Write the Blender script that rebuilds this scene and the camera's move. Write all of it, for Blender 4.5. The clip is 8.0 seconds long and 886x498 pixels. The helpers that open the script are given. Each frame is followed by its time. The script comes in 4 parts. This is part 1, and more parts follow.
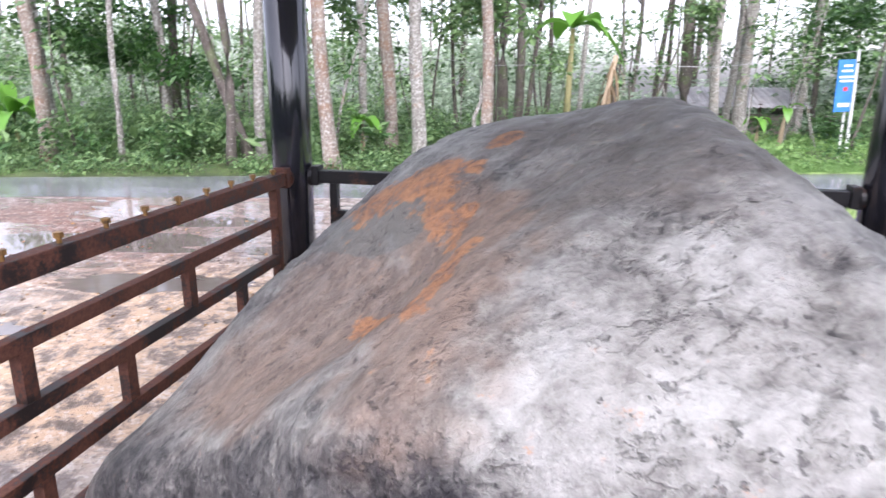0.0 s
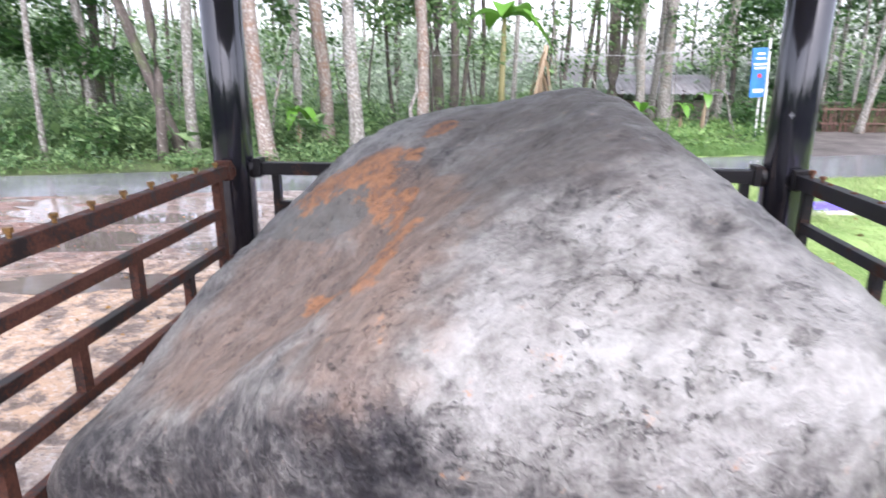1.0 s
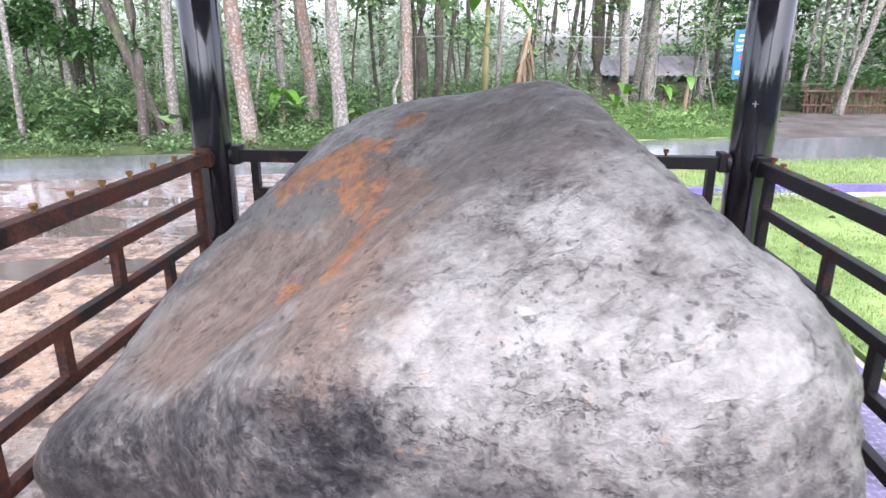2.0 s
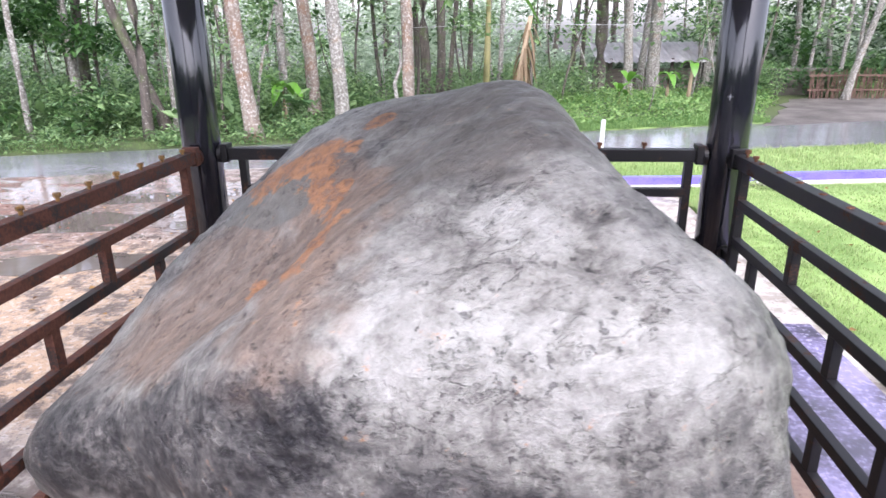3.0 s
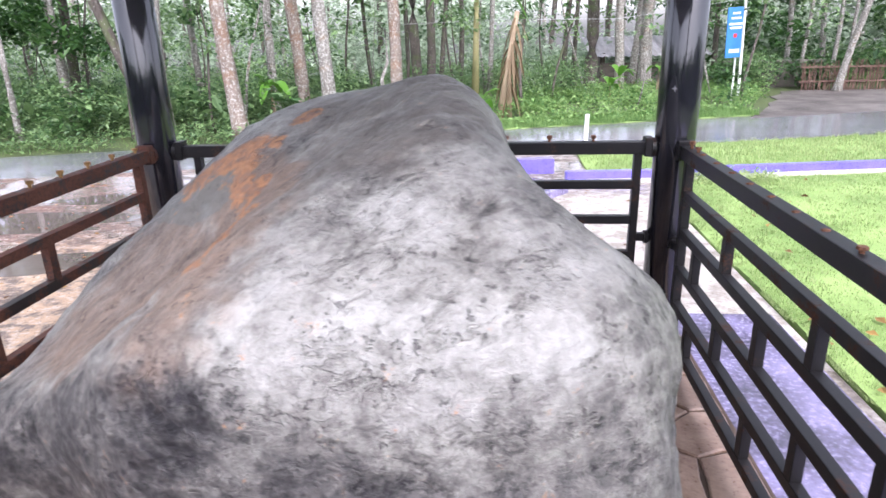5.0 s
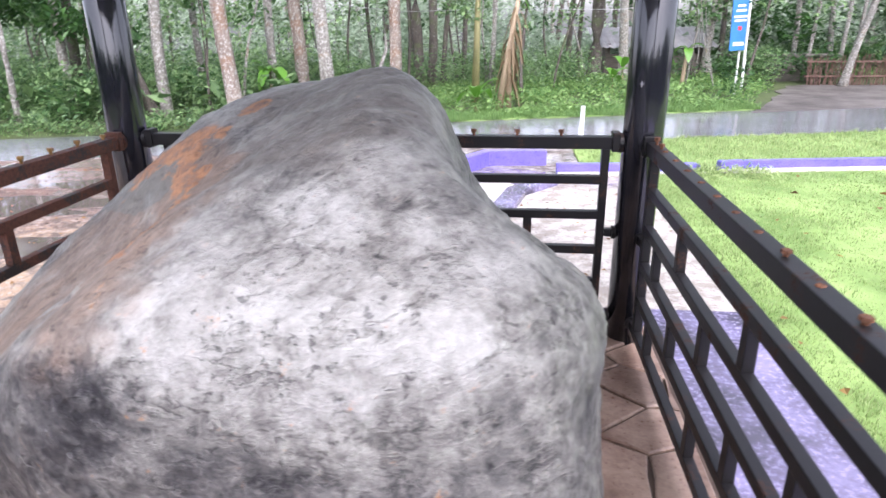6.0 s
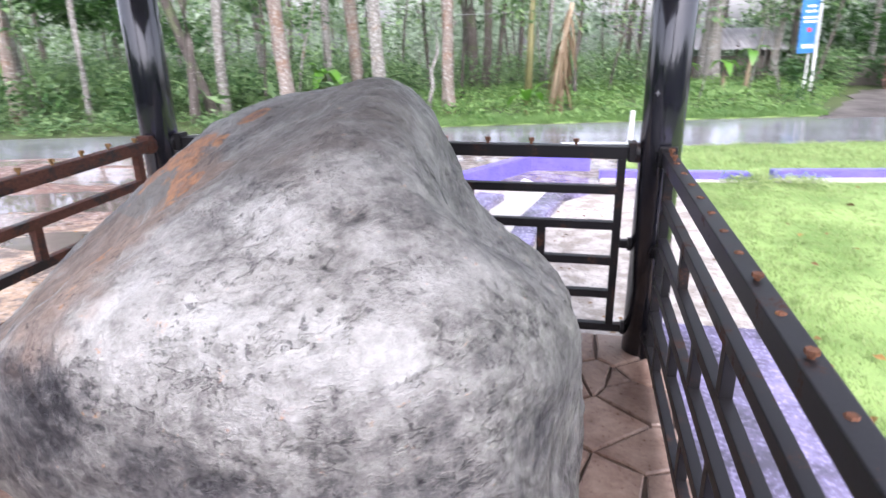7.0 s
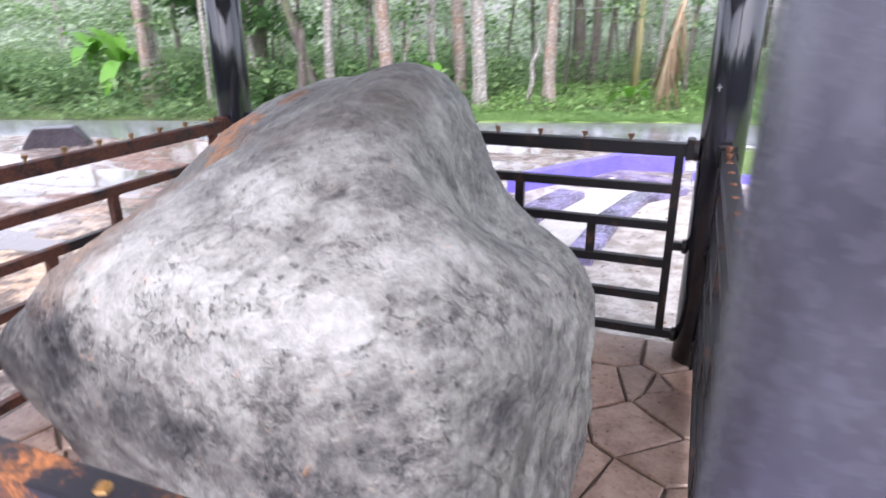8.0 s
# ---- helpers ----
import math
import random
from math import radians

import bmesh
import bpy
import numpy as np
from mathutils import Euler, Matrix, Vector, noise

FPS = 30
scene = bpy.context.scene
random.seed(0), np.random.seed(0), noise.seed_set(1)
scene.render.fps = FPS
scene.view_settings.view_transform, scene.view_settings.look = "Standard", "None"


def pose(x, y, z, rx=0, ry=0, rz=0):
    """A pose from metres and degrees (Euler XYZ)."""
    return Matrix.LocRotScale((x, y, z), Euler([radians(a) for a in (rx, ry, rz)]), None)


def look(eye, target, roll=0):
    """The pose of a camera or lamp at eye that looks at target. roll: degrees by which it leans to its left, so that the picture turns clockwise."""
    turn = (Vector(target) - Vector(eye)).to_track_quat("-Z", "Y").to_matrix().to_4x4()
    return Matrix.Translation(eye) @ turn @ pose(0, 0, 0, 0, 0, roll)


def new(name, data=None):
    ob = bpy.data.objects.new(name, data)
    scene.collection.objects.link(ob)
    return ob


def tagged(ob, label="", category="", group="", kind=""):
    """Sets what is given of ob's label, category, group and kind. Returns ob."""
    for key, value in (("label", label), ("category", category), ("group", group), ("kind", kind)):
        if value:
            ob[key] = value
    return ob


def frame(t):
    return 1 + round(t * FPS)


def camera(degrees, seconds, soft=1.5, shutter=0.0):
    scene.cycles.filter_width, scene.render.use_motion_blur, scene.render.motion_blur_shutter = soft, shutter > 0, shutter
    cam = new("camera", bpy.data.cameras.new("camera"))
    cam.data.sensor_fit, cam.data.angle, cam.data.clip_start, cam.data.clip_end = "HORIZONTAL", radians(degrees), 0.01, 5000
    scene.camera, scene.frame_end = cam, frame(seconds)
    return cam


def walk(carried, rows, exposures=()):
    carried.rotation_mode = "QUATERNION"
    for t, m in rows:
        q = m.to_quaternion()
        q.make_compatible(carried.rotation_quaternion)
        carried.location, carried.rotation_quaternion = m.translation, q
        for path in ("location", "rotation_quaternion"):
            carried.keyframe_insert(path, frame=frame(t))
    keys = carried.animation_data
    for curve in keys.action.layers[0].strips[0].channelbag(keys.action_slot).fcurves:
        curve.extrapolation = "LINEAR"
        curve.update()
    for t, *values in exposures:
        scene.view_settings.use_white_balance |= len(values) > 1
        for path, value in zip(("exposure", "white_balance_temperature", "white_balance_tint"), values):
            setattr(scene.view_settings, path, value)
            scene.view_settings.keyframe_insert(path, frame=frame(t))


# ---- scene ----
cam = camera(70.5, 8.0, 1.5, 1.0)
PATH = [
    (0, (-1.26, -2.694, 1.411), (-1.633, -0.8, 0.885), 0.6),
    (0.5, (-1.25, -2.754, 1.415), (-1.544, -0.844, 0.899), 0.0),
    (1, (-1.243, -2.825, 1.422), (-1.429, -0.912, 0.868), 0.1),
    (1.5, (-1.224, -2.86, 1.442), (-1.366, -0.954, 0.853), 0.4),
    (2.8, (-1.09, -2.924, 1.491), (-1.254, -1.035, 0.854), -0.5),
    (3, (-1.06, -2.933, 1.5), (-1.233, -1.047, 0.857), -0.7),
    (3.5, (-0.985, -2.95, 1.511), (-1.177, -1.068, 0.861), -1.1),
    (4, (-0.918, -2.96, 1.514), (-1.098, -1.076, 0.866), -0.9),
    (4.2, (-0.908, -2.958, 1.512), (-1.083, -1.073, 0.867), -0.9),
    (5.5, (-0.74, -2.923, 1.484), (-0.925, -1.046, 0.82), -1.7),
    (6, (-0.639, -2.914, 1.503), (-0.838, -1.046, 0.818), -0.6),
    (6.5, (-0.534, -2.902, 1.524), (-0.812, -1.051, 0.821), -1.0),
    (7, (-0.423, -2.879, 1.528), (-0.805, -1.037, 0.849), -0.9),
    (7.5, (-0.293, -2.856, 1.515), (-0.841, -1.048, 0.857), -0.6),
    (8, (-0.157, -2.82, 1.498), (-0.853, -1.075, 0.81), -0.5),
]
walk(cam, [(t, look(eye, target, roll)) for t, eye, target, roll in PATH], exposures=[(0, 1.36, 6080, 21), (8, 1.36, 6080, 21)])

# world, sun and exposure
world = bpy.data.worlds.new("overcast_sky")
scene.world = world
world.use_nodes = True
wn, wl = world.node_tree.nodes, world.node_tree.links
wn.clear()
sky = wn.new("ShaderNodeTexSky")
sky.sky_type, sky.sun_disc = "NISHITA", False
sky.sun_elevation, sky.sun_rotation = radians(52), radians(165)
sky.air_density, sky.dust_density, sky.ozone_density = 1.0, 3.0, 1.0
grey = wn.new("ShaderNodeHueSaturation")
grey.inputs["Saturation"].default_value = 0.35
back = wn.new("ShaderNodeBackground")
back.inputs["Strength"].default_value = 0.24
wout = wn.new("ShaderNodeOutputWorld")
wl.new(sky.outputs[0], grey.inputs["Color"])
wl.new(grey.outputs[0], back.inputs["Color"])
wl.new(back.outputs[0], wout.inputs["Surface"])

sun_data = bpy.data.lights.new("sun", "SUN")
sun_data.energy, sun_data.angle, sun_data.color = 0.6, radians(40), (1.0, 0.98, 0.96)
sun = new("sun", sun_data)
sun.matrix_world = look((2, -8, 12), (0, 0, 0))


# ---- materials ----
def material(name):
    m = bpy.data.materials.new(name)
    m.use_nodes = True
    nt = m.node_tree
    return m, nt, nt.nodes["Principled BSDF"]


def node(nt, kind, **values):
    n = nt.nodes.new(kind)
    for k, v in values.items():
        n.inputs[k.replace("_", " ")].default_value = v
    return n


def noise_of(nt, coord, scale, detail=6.0, rough=0.6):
    n = node(nt, "ShaderNodeTexNoise", Scale=scale, Detail=detail, Roughness=rough)
    nt.links.new(coord, n.inputs["Vector"])
    return n.outputs["Fac"]


def ramp(nt, fac, stops):
    r = nt.nodes.new("ShaderNodeValToRGB")
    el = r.color_ramp.elements
    while len(el) < len(stops):
        el.new(0.5)
    for e, (p, c) in zip(el, stops):
        e.position = p
        e.color = (*c, 1) if len(c) == 3 else c
    nt.links.new(fac, r.inputs["Fac"])
    return r.outputs["Color"]


def level(nt, fac, lo, hi, a=0.0, b=1.0):
    r = nt.nodes.new("ShaderNodeMapRange")
    r.interpolation_type = "SMOOTHSTEP"
    for k, v in (("From Min", lo), ("From Max", hi), ("To Min", a), ("To Max", b)):
        r.inputs[k].default_value = v
    nt.links.new(fac, r.inputs["Value"])
    return r.outputs["Result"]


def math2(nt, op, a, b):
    m = nt.nodes.new("ShaderNodeMath")
    m.operation = op
    for i, v in enumerate((a, b)):
        if isinstance(v, (int, float)):
            m.inputs[i].default_value = v
        else:
            nt.links.new(v, m.inputs[i])
    return m.outputs[0]


def mix(nt, fac, a, b, how="MIX"):
    m = nt.nodes.new("ShaderNodeMix")
    m.data_type, m.blend_type = "RGBA", how
    for key, v in ((0, fac), (6, a), (7, b)):
        if isinstance(v, (int, float)):
            m.inputs[key].default_value = v
        elif isinstance(v, tuple):
            m.inputs[key].default_value = (*v, 1)
        else:
            nt.links.new(v, m.inputs[key])
    return m.outputs[2]


def bump(nt, bsdf, height, strength, distance):
    b = node(nt, "ShaderNodeBump", Strength=strength, Distance=distance)
    nt.links.new(height, b.inputs["Height"])
    nt.links.new(b.outputs[0], bsdf.inputs["Normal"])


def coords(nt, stretch=(1, 1, 1)):
    c = nt.nodes.new("ShaderNodeTexCoord")
    mp = node(nt, "ShaderNodeMapping", Scale=stretch)
    nt.links.new(c.outputs["Object"], mp.inputs["Vector"])
    return mp.outputs[0]


def patch(nt, coord, centre, radius, wobble, fade=0.5):
    """1 inside a soft uneven blot round centre, 0 outside."""
    d = nt.nodes.new("ShaderNodeVectorMath")
    d.operation = "DISTANCE"
    nt.links.new(coord, d.inputs[0])
    d.inputs[1].default_value = centre
    away = math2(nt, "ADD", d.outputs["Value"], math2(nt, "MULTIPLY", math2(nt, "SUBTRACT", wobble, 0.5), radius * 1.6))
    return level(nt, away, radius * (1 - fade), radius * (1 + fade), 1.0, 0.0)


def plain(name, c1, c2, scale=8.0, rough=0.6, bumps=0.3, dist=0.004, fine=80.0, metal=0.0, spread=0.15, stretch=(1, 1, 1), per_piece=0.0, coat=0.0, tight=0.18):
    """A surface of two tones at a large and a fine scale, with uneven gloss and fine relief."""
    m, nt, b = material(name)
    co = coords(nt, stretch)
    big, small = noise_of(nt, co, scale), noise_of(nt, co, fine, 3.0)
    fac = math2(nt, "ADD", math2(nt, "MULTIPLY", big, 0.75), math2(nt, "MULTIPLY", small, 0.25))
    col = ramp(nt, fac, [(0.5 - tight, c1), (0.5 + tight, c2)])
    if per_piece:
        info = nt.nodes.new("ShaderNodeObjectInfo")
        hsv = node(nt, "ShaderNodeHueSaturation")
        nt.links.new(level(nt, info.outputs["Random"], 0, 1, 1 - per_piece, 1 + per_piece), hsv.inputs["Value"])
        nt.links.new(col, hsv.inputs["Color"])
        col = hsv.outputs[0]
    nt.links.new(col, b.inputs["Base Color"])
    nt.links.new(level(nt, small, 0.2, 0.8, rough - spread, rough + spread), b.inputs["Roughness"])
    b.inputs["Metallic"].default_value = metal
    b.inputs["Coat Weight"].default_value = coat
    bump(nt, b, fac, bumps, dist)
    return m


def leafy(name, dark, light, rough=0.5):
    """Leaves that differ one by one, shining a little and letting some light through."""
    m, nt, b = material(name)
    geo = nt.nodes.new("ShaderNodeNewGeometry")
    co = coords(nt)
    fac = math2(nt, "ADD", math2(nt, "MULTIPLY", geo.outputs["Random Per Island"], 0.6), math2(nt, "MULTIPLY", noise_of(nt, co, 0.8), 0.4))
    col = ramp(nt, fac, [(0.2, dark), (0.8, light)])
    nt.links.new(col, b.inputs["Base Color"])
    b.inputs["Roughness"].default_value = rough
    tr = nt.nodes.new("ShaderNodeBsdfTranslucent")
    nt.links.new(col, tr.inputs["Color"])
    mx = nt.nodes.new("ShaderNodeMixShader")
    mx.inputs[0].default_value = 0.35
    out = nt.nodes["Material Output"]
    nt.links.new(b.outputs[0], mx.inputs[1])
    nt.links.new(tr.outputs[0], mx.inputs[2])
    nt.links.new(mx.outputs[0], out.inputs["Surface"])
    return m


def rock_material():
    """Grey weathered rock in slanting streaks; its stains and painted sheen come from the attributes that boulder()
    writes.
    """
    m, nt, b = material("grey_boulder")
    co = coords(nt)
    tilt = nt.nodes.new("ShaderNodeMapping")
    tilt.inputs["Rotation"].default_value = (0, radians(18), radians(-38))
    nt.links.new(co, tilt.inputs["Vector"])
    thin = node(nt, "ShaderNodeMapping", Scale=(0.55, 1.55, 1.45))
    nt.links.new(tilt.outputs[0], thin.inputs["Vector"])
    streak = thin.outputs[0]
    big, mid, small = noise_of(nt, streak, 3.6, 12.0, 0.66), noise_of(nt, streak, 17.0, 8.0, 0.68), noise_of(nt, co, 70.0, 6.0, 0.75)
    cloud, mottle = noise_of(nt, co, 9.0, 10.0, 0.68), noise_of(nt, co, 26.0, 8.0, 0.7)

    def stain(name):
        at = nt.nodes.new("ShaderNodeAttribute")
        at.attribute_name = name
        sep = nt.nodes.new("ShaderNodeSeparateColor")
        nt.links.new(at.outputs["Color"], sep.inputs[0])
        return sep.outputs

    def ragged(mask, grain, amount, lo=0.35, hi=0.65):
        return level(nt, math2(nt, "ADD", mask, math2(nt, "MULTIPLY", math2(nt, "SUBTRACT", grain, 0.5), amount)), lo, hi)

    pale, dark, rust = stain("stain")
    tan, olive, pitted = stain("film")
    pale_sheen, shade, line = stain("tone")
    fac = 0.528
    for grain, weight in ((big, 0.72), (mid, 0.42), (cloud, 0.35), (mottle, 0.70), (small, 0.48)):
        fac = math2(nt, "ADD", fac, math2(nt, "MULTIPLY", math2(nt, "SUBTRACT", grain, 0.5), weight))
    for blot, weight in ((ragged(pale, mottle, 0.9, 0.15, 0.85), 0.13), (pale_sheen, 0.07), (ragged(dark, mottle, 1.3, 0.1, 0.95), -0.10), (shade, -0.08), (ragged(pitted, mottle, 1.2, 0.1, 0.9), -0.18), (ragged(line, mottle, 1.4), -0.12)):
        fac = math2(nt, "ADD", fac, math2(nt, "MULTIPLY", blot, weight))
    seams = noise_of(nt, streak, 5.5, 7.0, 0.6)
    off = nt.nodes.new("ShaderNodeMath")
    off.operation = "ABSOLUTE"
    nt.links.new(math2(nt, "SUBTRACT", seams, 0.5), off.inputs[0])
    seam = math2(nt, "MULTIPLY", level(nt, off.outputs[0], 0.002, 0.016, 1.0, 0.0), level(nt, cloud, 0.56, 0.46))
    fac = math2(nt, "SUBTRACT", fac, math2(nt, "MULTIPLY", seam, 0.10))
    col = ramp(nt, fac, [(0.20, (0.03, 0.029, 0.032)), (0.36, (0.115, 0.110, 0.107)), (0.50, (0.228, 0.218, 0.202)), (0.62, (0.345, 0.336, 0.308)), (0.86, (0.53, 0.527, 0.495))])
    col = mix(nt, math2(nt, "MULTIPLY", shade, 0.55), col, (0.20, 0.170, 0.145))
    col = mix(nt, math2(nt, "MULTIPLY", tan, level(nt, big, 0.38, 0.62, 0.62, 0.9)), col, mix(nt, level(nt, mid, 0.38, 0.62), (0.225, 0.162, 0.124), (0.34, 0.24, 0.18)))
    col = mix(nt, math2(nt, "MULTIPLY", ragged(olive, cloud, 0.5), 0.85), col, mix(nt, mottle, (0.16, 0.155, 0.138), (0.25, 0.24, 0.215)))
    ochre = mix(nt, level(nt, mottle, 0.35, 0.65), (0.36, 0.145, 0.06), (0.58, 0.285, 0.13))
    col = mix(nt, math2(nt, "MULTIPLY", ragged(rust, math2(nt, "ADD", mid, math2(nt, "SUBTRACT", mottle, 0.5)), 2.2, 0.36, 0.78), level(nt, mottle, 0.36, 0.54, 0.3, 0.88)), col, ochre)
    col = mix(nt, level(nt, small, 0.62, 0.72, 0.0, 0.5), col, (0.06, 0.057, 0.058))
    col = mix(nt, level(nt, small, 0.36, 0.29, 0.0, 0.5), col, (0.60, 0.59, 0.565))
    pits = noise_of(nt, co, 44.0, 4.0, 0.65)
    hole = math2(nt, "MULTIPLY", level(nt, pits, 0.585, 0.635), level(nt, cloud, 0.54, 0.44))
    hole = math2(nt, "MAXIMUM", hole, math2(nt, "MULTIPLY", level(nt, pits, 0.54, 0.59), pitted))
    col = mix(nt, math2(nt, "MULTIPLY", hole, 0.52), col, (0.032, 0.028, 0.036))
    nt.links.new(col, b.inputs["Base Color"])
    gloss = math2(nt, "ADD", level(nt, cloud, 0.4, 0.6, 0.42, 0.30), math2(nt, "MULTIPLY", math2(nt, "MAXIMUM", tan, rust), 0.26))
    nt.links.new(gloss, b.inputs["Roughness"])
    h = math2(nt, "ADD", math2(nt, "MULTIPLY", mid, 0.45), math2(nt, "MULTIPLY", small, 0.35))
    h = math2(nt, "ADD", h, math2(nt, "ADD", math2(nt, "MULTIPLY", cloud, 0.7), math2(nt, "MULTIPLY", mottle, 0.5)))
    h = math2(nt, "ADD", h, math2(nt, "MULTIPLY", math2(nt, "MAXIMUM", hole, math2(nt, "MULTIPLY", seam, 0.6)), -0.4))
    bump(nt, b, h, 0.85, 0.029)
    return m


def yard_material():
    """Wet mud with pale gravel, red clay and standing water."""
    m, nt, b = material("wet_mud_yard")
    co = coords(nt)
    lines = coords(nt, (0.45, 1.3, 1.0))
    big, mid, small = noise_of(nt, lines, 0.75, 8.0), noise_of(nt, co, 7.0, 8.0, 0.72), noise_of(nt, co, 45.0, 5.0, 0.75)
    col = ramp(nt, mid, [(0.40, (0.07, 0.05, 0.04)), (0.48, (0.17, 0.137, 0.117)), (0.58, (0.34, 0.31, 0.28))])
    clay = patch(nt, co, (-6.0, 2.9, -0.1), 1.9, big, 0.5)
    col = mix(nt, math2(nt, "MULTIPLY", clay, level(nt, mid, 0.42, 0.52, 0.3, 0.95)), col, (0.185, 0.095, 0.068))
    sand = patch(nt, co, (-3.9, 0.3, -0.1), 1.35, big, 0.5)
    col = mix(nt, math2(nt, "MULTIPLY", sand, level(nt, mid, 0.44, 0.54, 0.1, 0.9)), col, (0.52, 0.35, 0.215))
    pave = patch(nt, co, (-0.2, 1.7, -0.1), 2.0, big, 0.3)
    col = mix(nt, math2(nt, "MULTIPLY", pave, 0.8), col, mix(nt, level(nt, mid, 0.4, 0.6), (0.40, 0.35, 0.29), (0.68, 0.64, 0.58)))
    peb = node(nt, "ShaderNodeTexVoronoi", Scale=38.0)
    nt.links.new(co, peb.inputs["Vector"])
    tone = node(nt, "ShaderNodeSeparateColor")
    nt.links.new(peb.outputs["Color"], tone.inputs[0])
    gravel = level(nt, mid, 0.42, 0.6, 0.1, 0.7)
    col = mix(nt, math2(nt, "MULTIPLY", gravel, level(nt, tone.outputs[0], 0.55, 0.9, 0.0, 0.8)), col, (0.62, 0.58, 0.53))
    col = mix(nt, level(nt, small, 0.57, 0.64, 0.0, 0.85), col, (0.05, 0.035, 0.028))
    wet = level(nt, big, 0.46, 0.50, 0.0, 1.0)
    wet = math2(nt, "MULTIPLY", wet, math2(nt, "SUBTRACT", 1.0, math2(nt, "MULTIPLY", math2(nt, "MAXIMUM", sand, pave), 0.75)))
    col = mix(nt, math2(nt, "MULTIPLY", wet, 0.5), col, (0.20, 0.17, 0.155))
    nt.links.new(col, b.inputs["Base Color"])
    nt.links.new(level(nt, wet, 0.2, 0.9, 0.58, 0.05), b.inputs["Roughness"])
    h = math2(nt, "MULTIPLY", math2(nt, "ADD", mid, math2(nt, "MULTIPLY", small, 0.5)), level(nt, wet, 0.2, 0.9, 1.0, 0.03))
    bump(nt, b, h, 0.8, 0.03)
    return m


def bark(name, base, light, lichen, tint, tinted):
    """Bark with pale lichen spots and moss or rust-coloured patches."""
    m, nt, b = material(name)
    co = coords(nt)
    tall = coords(nt, (1, 1, 0.25))
    grain, spots, fine, wide = noise_of(nt, tall, 16.0, 6.0), noise_of(nt, co, 24.0, 5.0, 0.7), noise_of(nt, co, 60.0, 4.0, 0.7), noise_of(nt, co, 2.2, 4.0)
    col = ramp(nt, grain, [(0.3, base), (0.7, light)])
    col = mix(nt, level(nt, wide, 0.56 - 0.2 * tinted, 0.66 - 0.2 * tinted, 0.0, 0.7), col, tint)
    col = mix(nt, level(nt, spots, 0.66 - 0.22 * lichen, 0.72 - 0.22 * lichen, 0.0, 0.7), col, (0.50, 0.49, 0.45))
    col = mix(nt, level(nt, fine, 0.60, 0.68, 0.0, 0.7), col, (0.04, 0.033, 0.028))
    nt.links.new(col, b.inputs["Base Color"])
    b.inputs["Roughness"].default_value = 0.85
    bump(nt, b, math2(nt, "ADD", grain, fine), 0.8, 0.02)
    return m


def painted_metal(name, paint, rusty, rust=(0.22, 0.085, 0.04)):
    m, nt, b = material(name)
    co = coords(nt)
    big, small = noise_of(nt, co, 7.0, 6.0), noise_of(nt, co, 90.0, 4.0, 0.7)
    fac = math2(nt, "ADD", math2(nt, "MULTIPLY", big, 0.7), math2(nt, "MULTIPLY", small, 0.3))
    cov = level(nt, fac, 0.62 - 0.4 * rusty, 0.74 - 0.4 * rusty)
    col = mix(nt, cov, paint, ramp(nt, small, [(0.3, tuple(0.55 * v for v in rust)), (0.7, rust)]))
    nt.links.new(col, b.inputs["Base Color"])
    nt.links.new(level(nt, cov, 0.0, 1.0, 0.42, 0.8), b.inputs["Roughness"])
    b.inputs["IOR"].default_value = 1.38
    bump(nt, b, fac, 0.25, 0.003)
    return m


ROCK = rock_material()
YARD = yard_material()
BLACK = painted_metal("black_painted_steel", (0.012, 0.011, 0.012), 0.20, (0.10, 0.045, 0.028))
BROWN = painted_metal("rusting_brown_steel", (0.02, 0.014, 0.013), 0.52, (0.135, 0.055, 0.036))
FLAKING = painted_metal("flaking_rusty_steel", (0.014, 0.013, 0.016), 0.30, (0.36, 0.14, 0.05))
POST = plain("glossy_black_pipe", (0.011, 0.011, 0.015), (0.020, 0.020, 0.027), 3.0, 0.11, 0.05, 0.002, 40.0, spread=0.04)
POST.node_tree.nodes["Principled BSDF"].inputs["IOR"].default_value = 1.68
# paler, duller copy of POST: reflected sky and ground put into the paint
POST_PALED = plain("reflection_paled_black_pipe", (0.022, 0.021, 0.028), (0.105, 0.10, 0.13), 5.0, 0.26, 0.1, 0.002, 60.0, spread=0.08)
RUST = plain("rusty_bolt", (0.05, 0.022, 0.012), (0.21, 0.085, 0.038), 60.0, 0.8, 0.6, 0.002, 200.0)
GREASE = plain("brass_bolt", (0.07, 0.035, 0.015), (0.38, 0.21, 0.06), 60.0, 0.45, 0.4, 0.001, 200.0, metal=0.3)
FLAG = plain("brown_flagstone", (0.145, 0.085, 0.06), (0.33, 0.235, 0.18), 5.0, 0.38, 0.7, 0.012, 45.0, per_piece=0.22, tight=0.12)
MORTAR = plain("dark_mortar", (0.045, 0.03, 0.022), (0.10, 0.068, 0.05), 12.0, 0.8, 0.6, 0.006)
PURPLE = plain("violet_painted_concrete", (0.13, 0.105, 0.47), (0.21, 0.17, 0.66), 5.0, 0.35, 0.3, 0.004, 50.0)
APRON = plain("worn_wet_violet_concrete", (0.07, 0.063, 0.09), (0.28, 0.245, 0.41), 2.2, 0.2, 0.3, 0.004, 40.0, spread=0.17, tight=0.09)
# paler than APRON so that it throws light on near post and boulder
APRON_PALE = plain("bounce_wet_violet_concrete", (0.17, 0.155, 0.235), (0.42, 0.38, 0.56), 2.2, 0.2, 0.3, 0.004, 40.0, spread=0.12, tight=0.12)
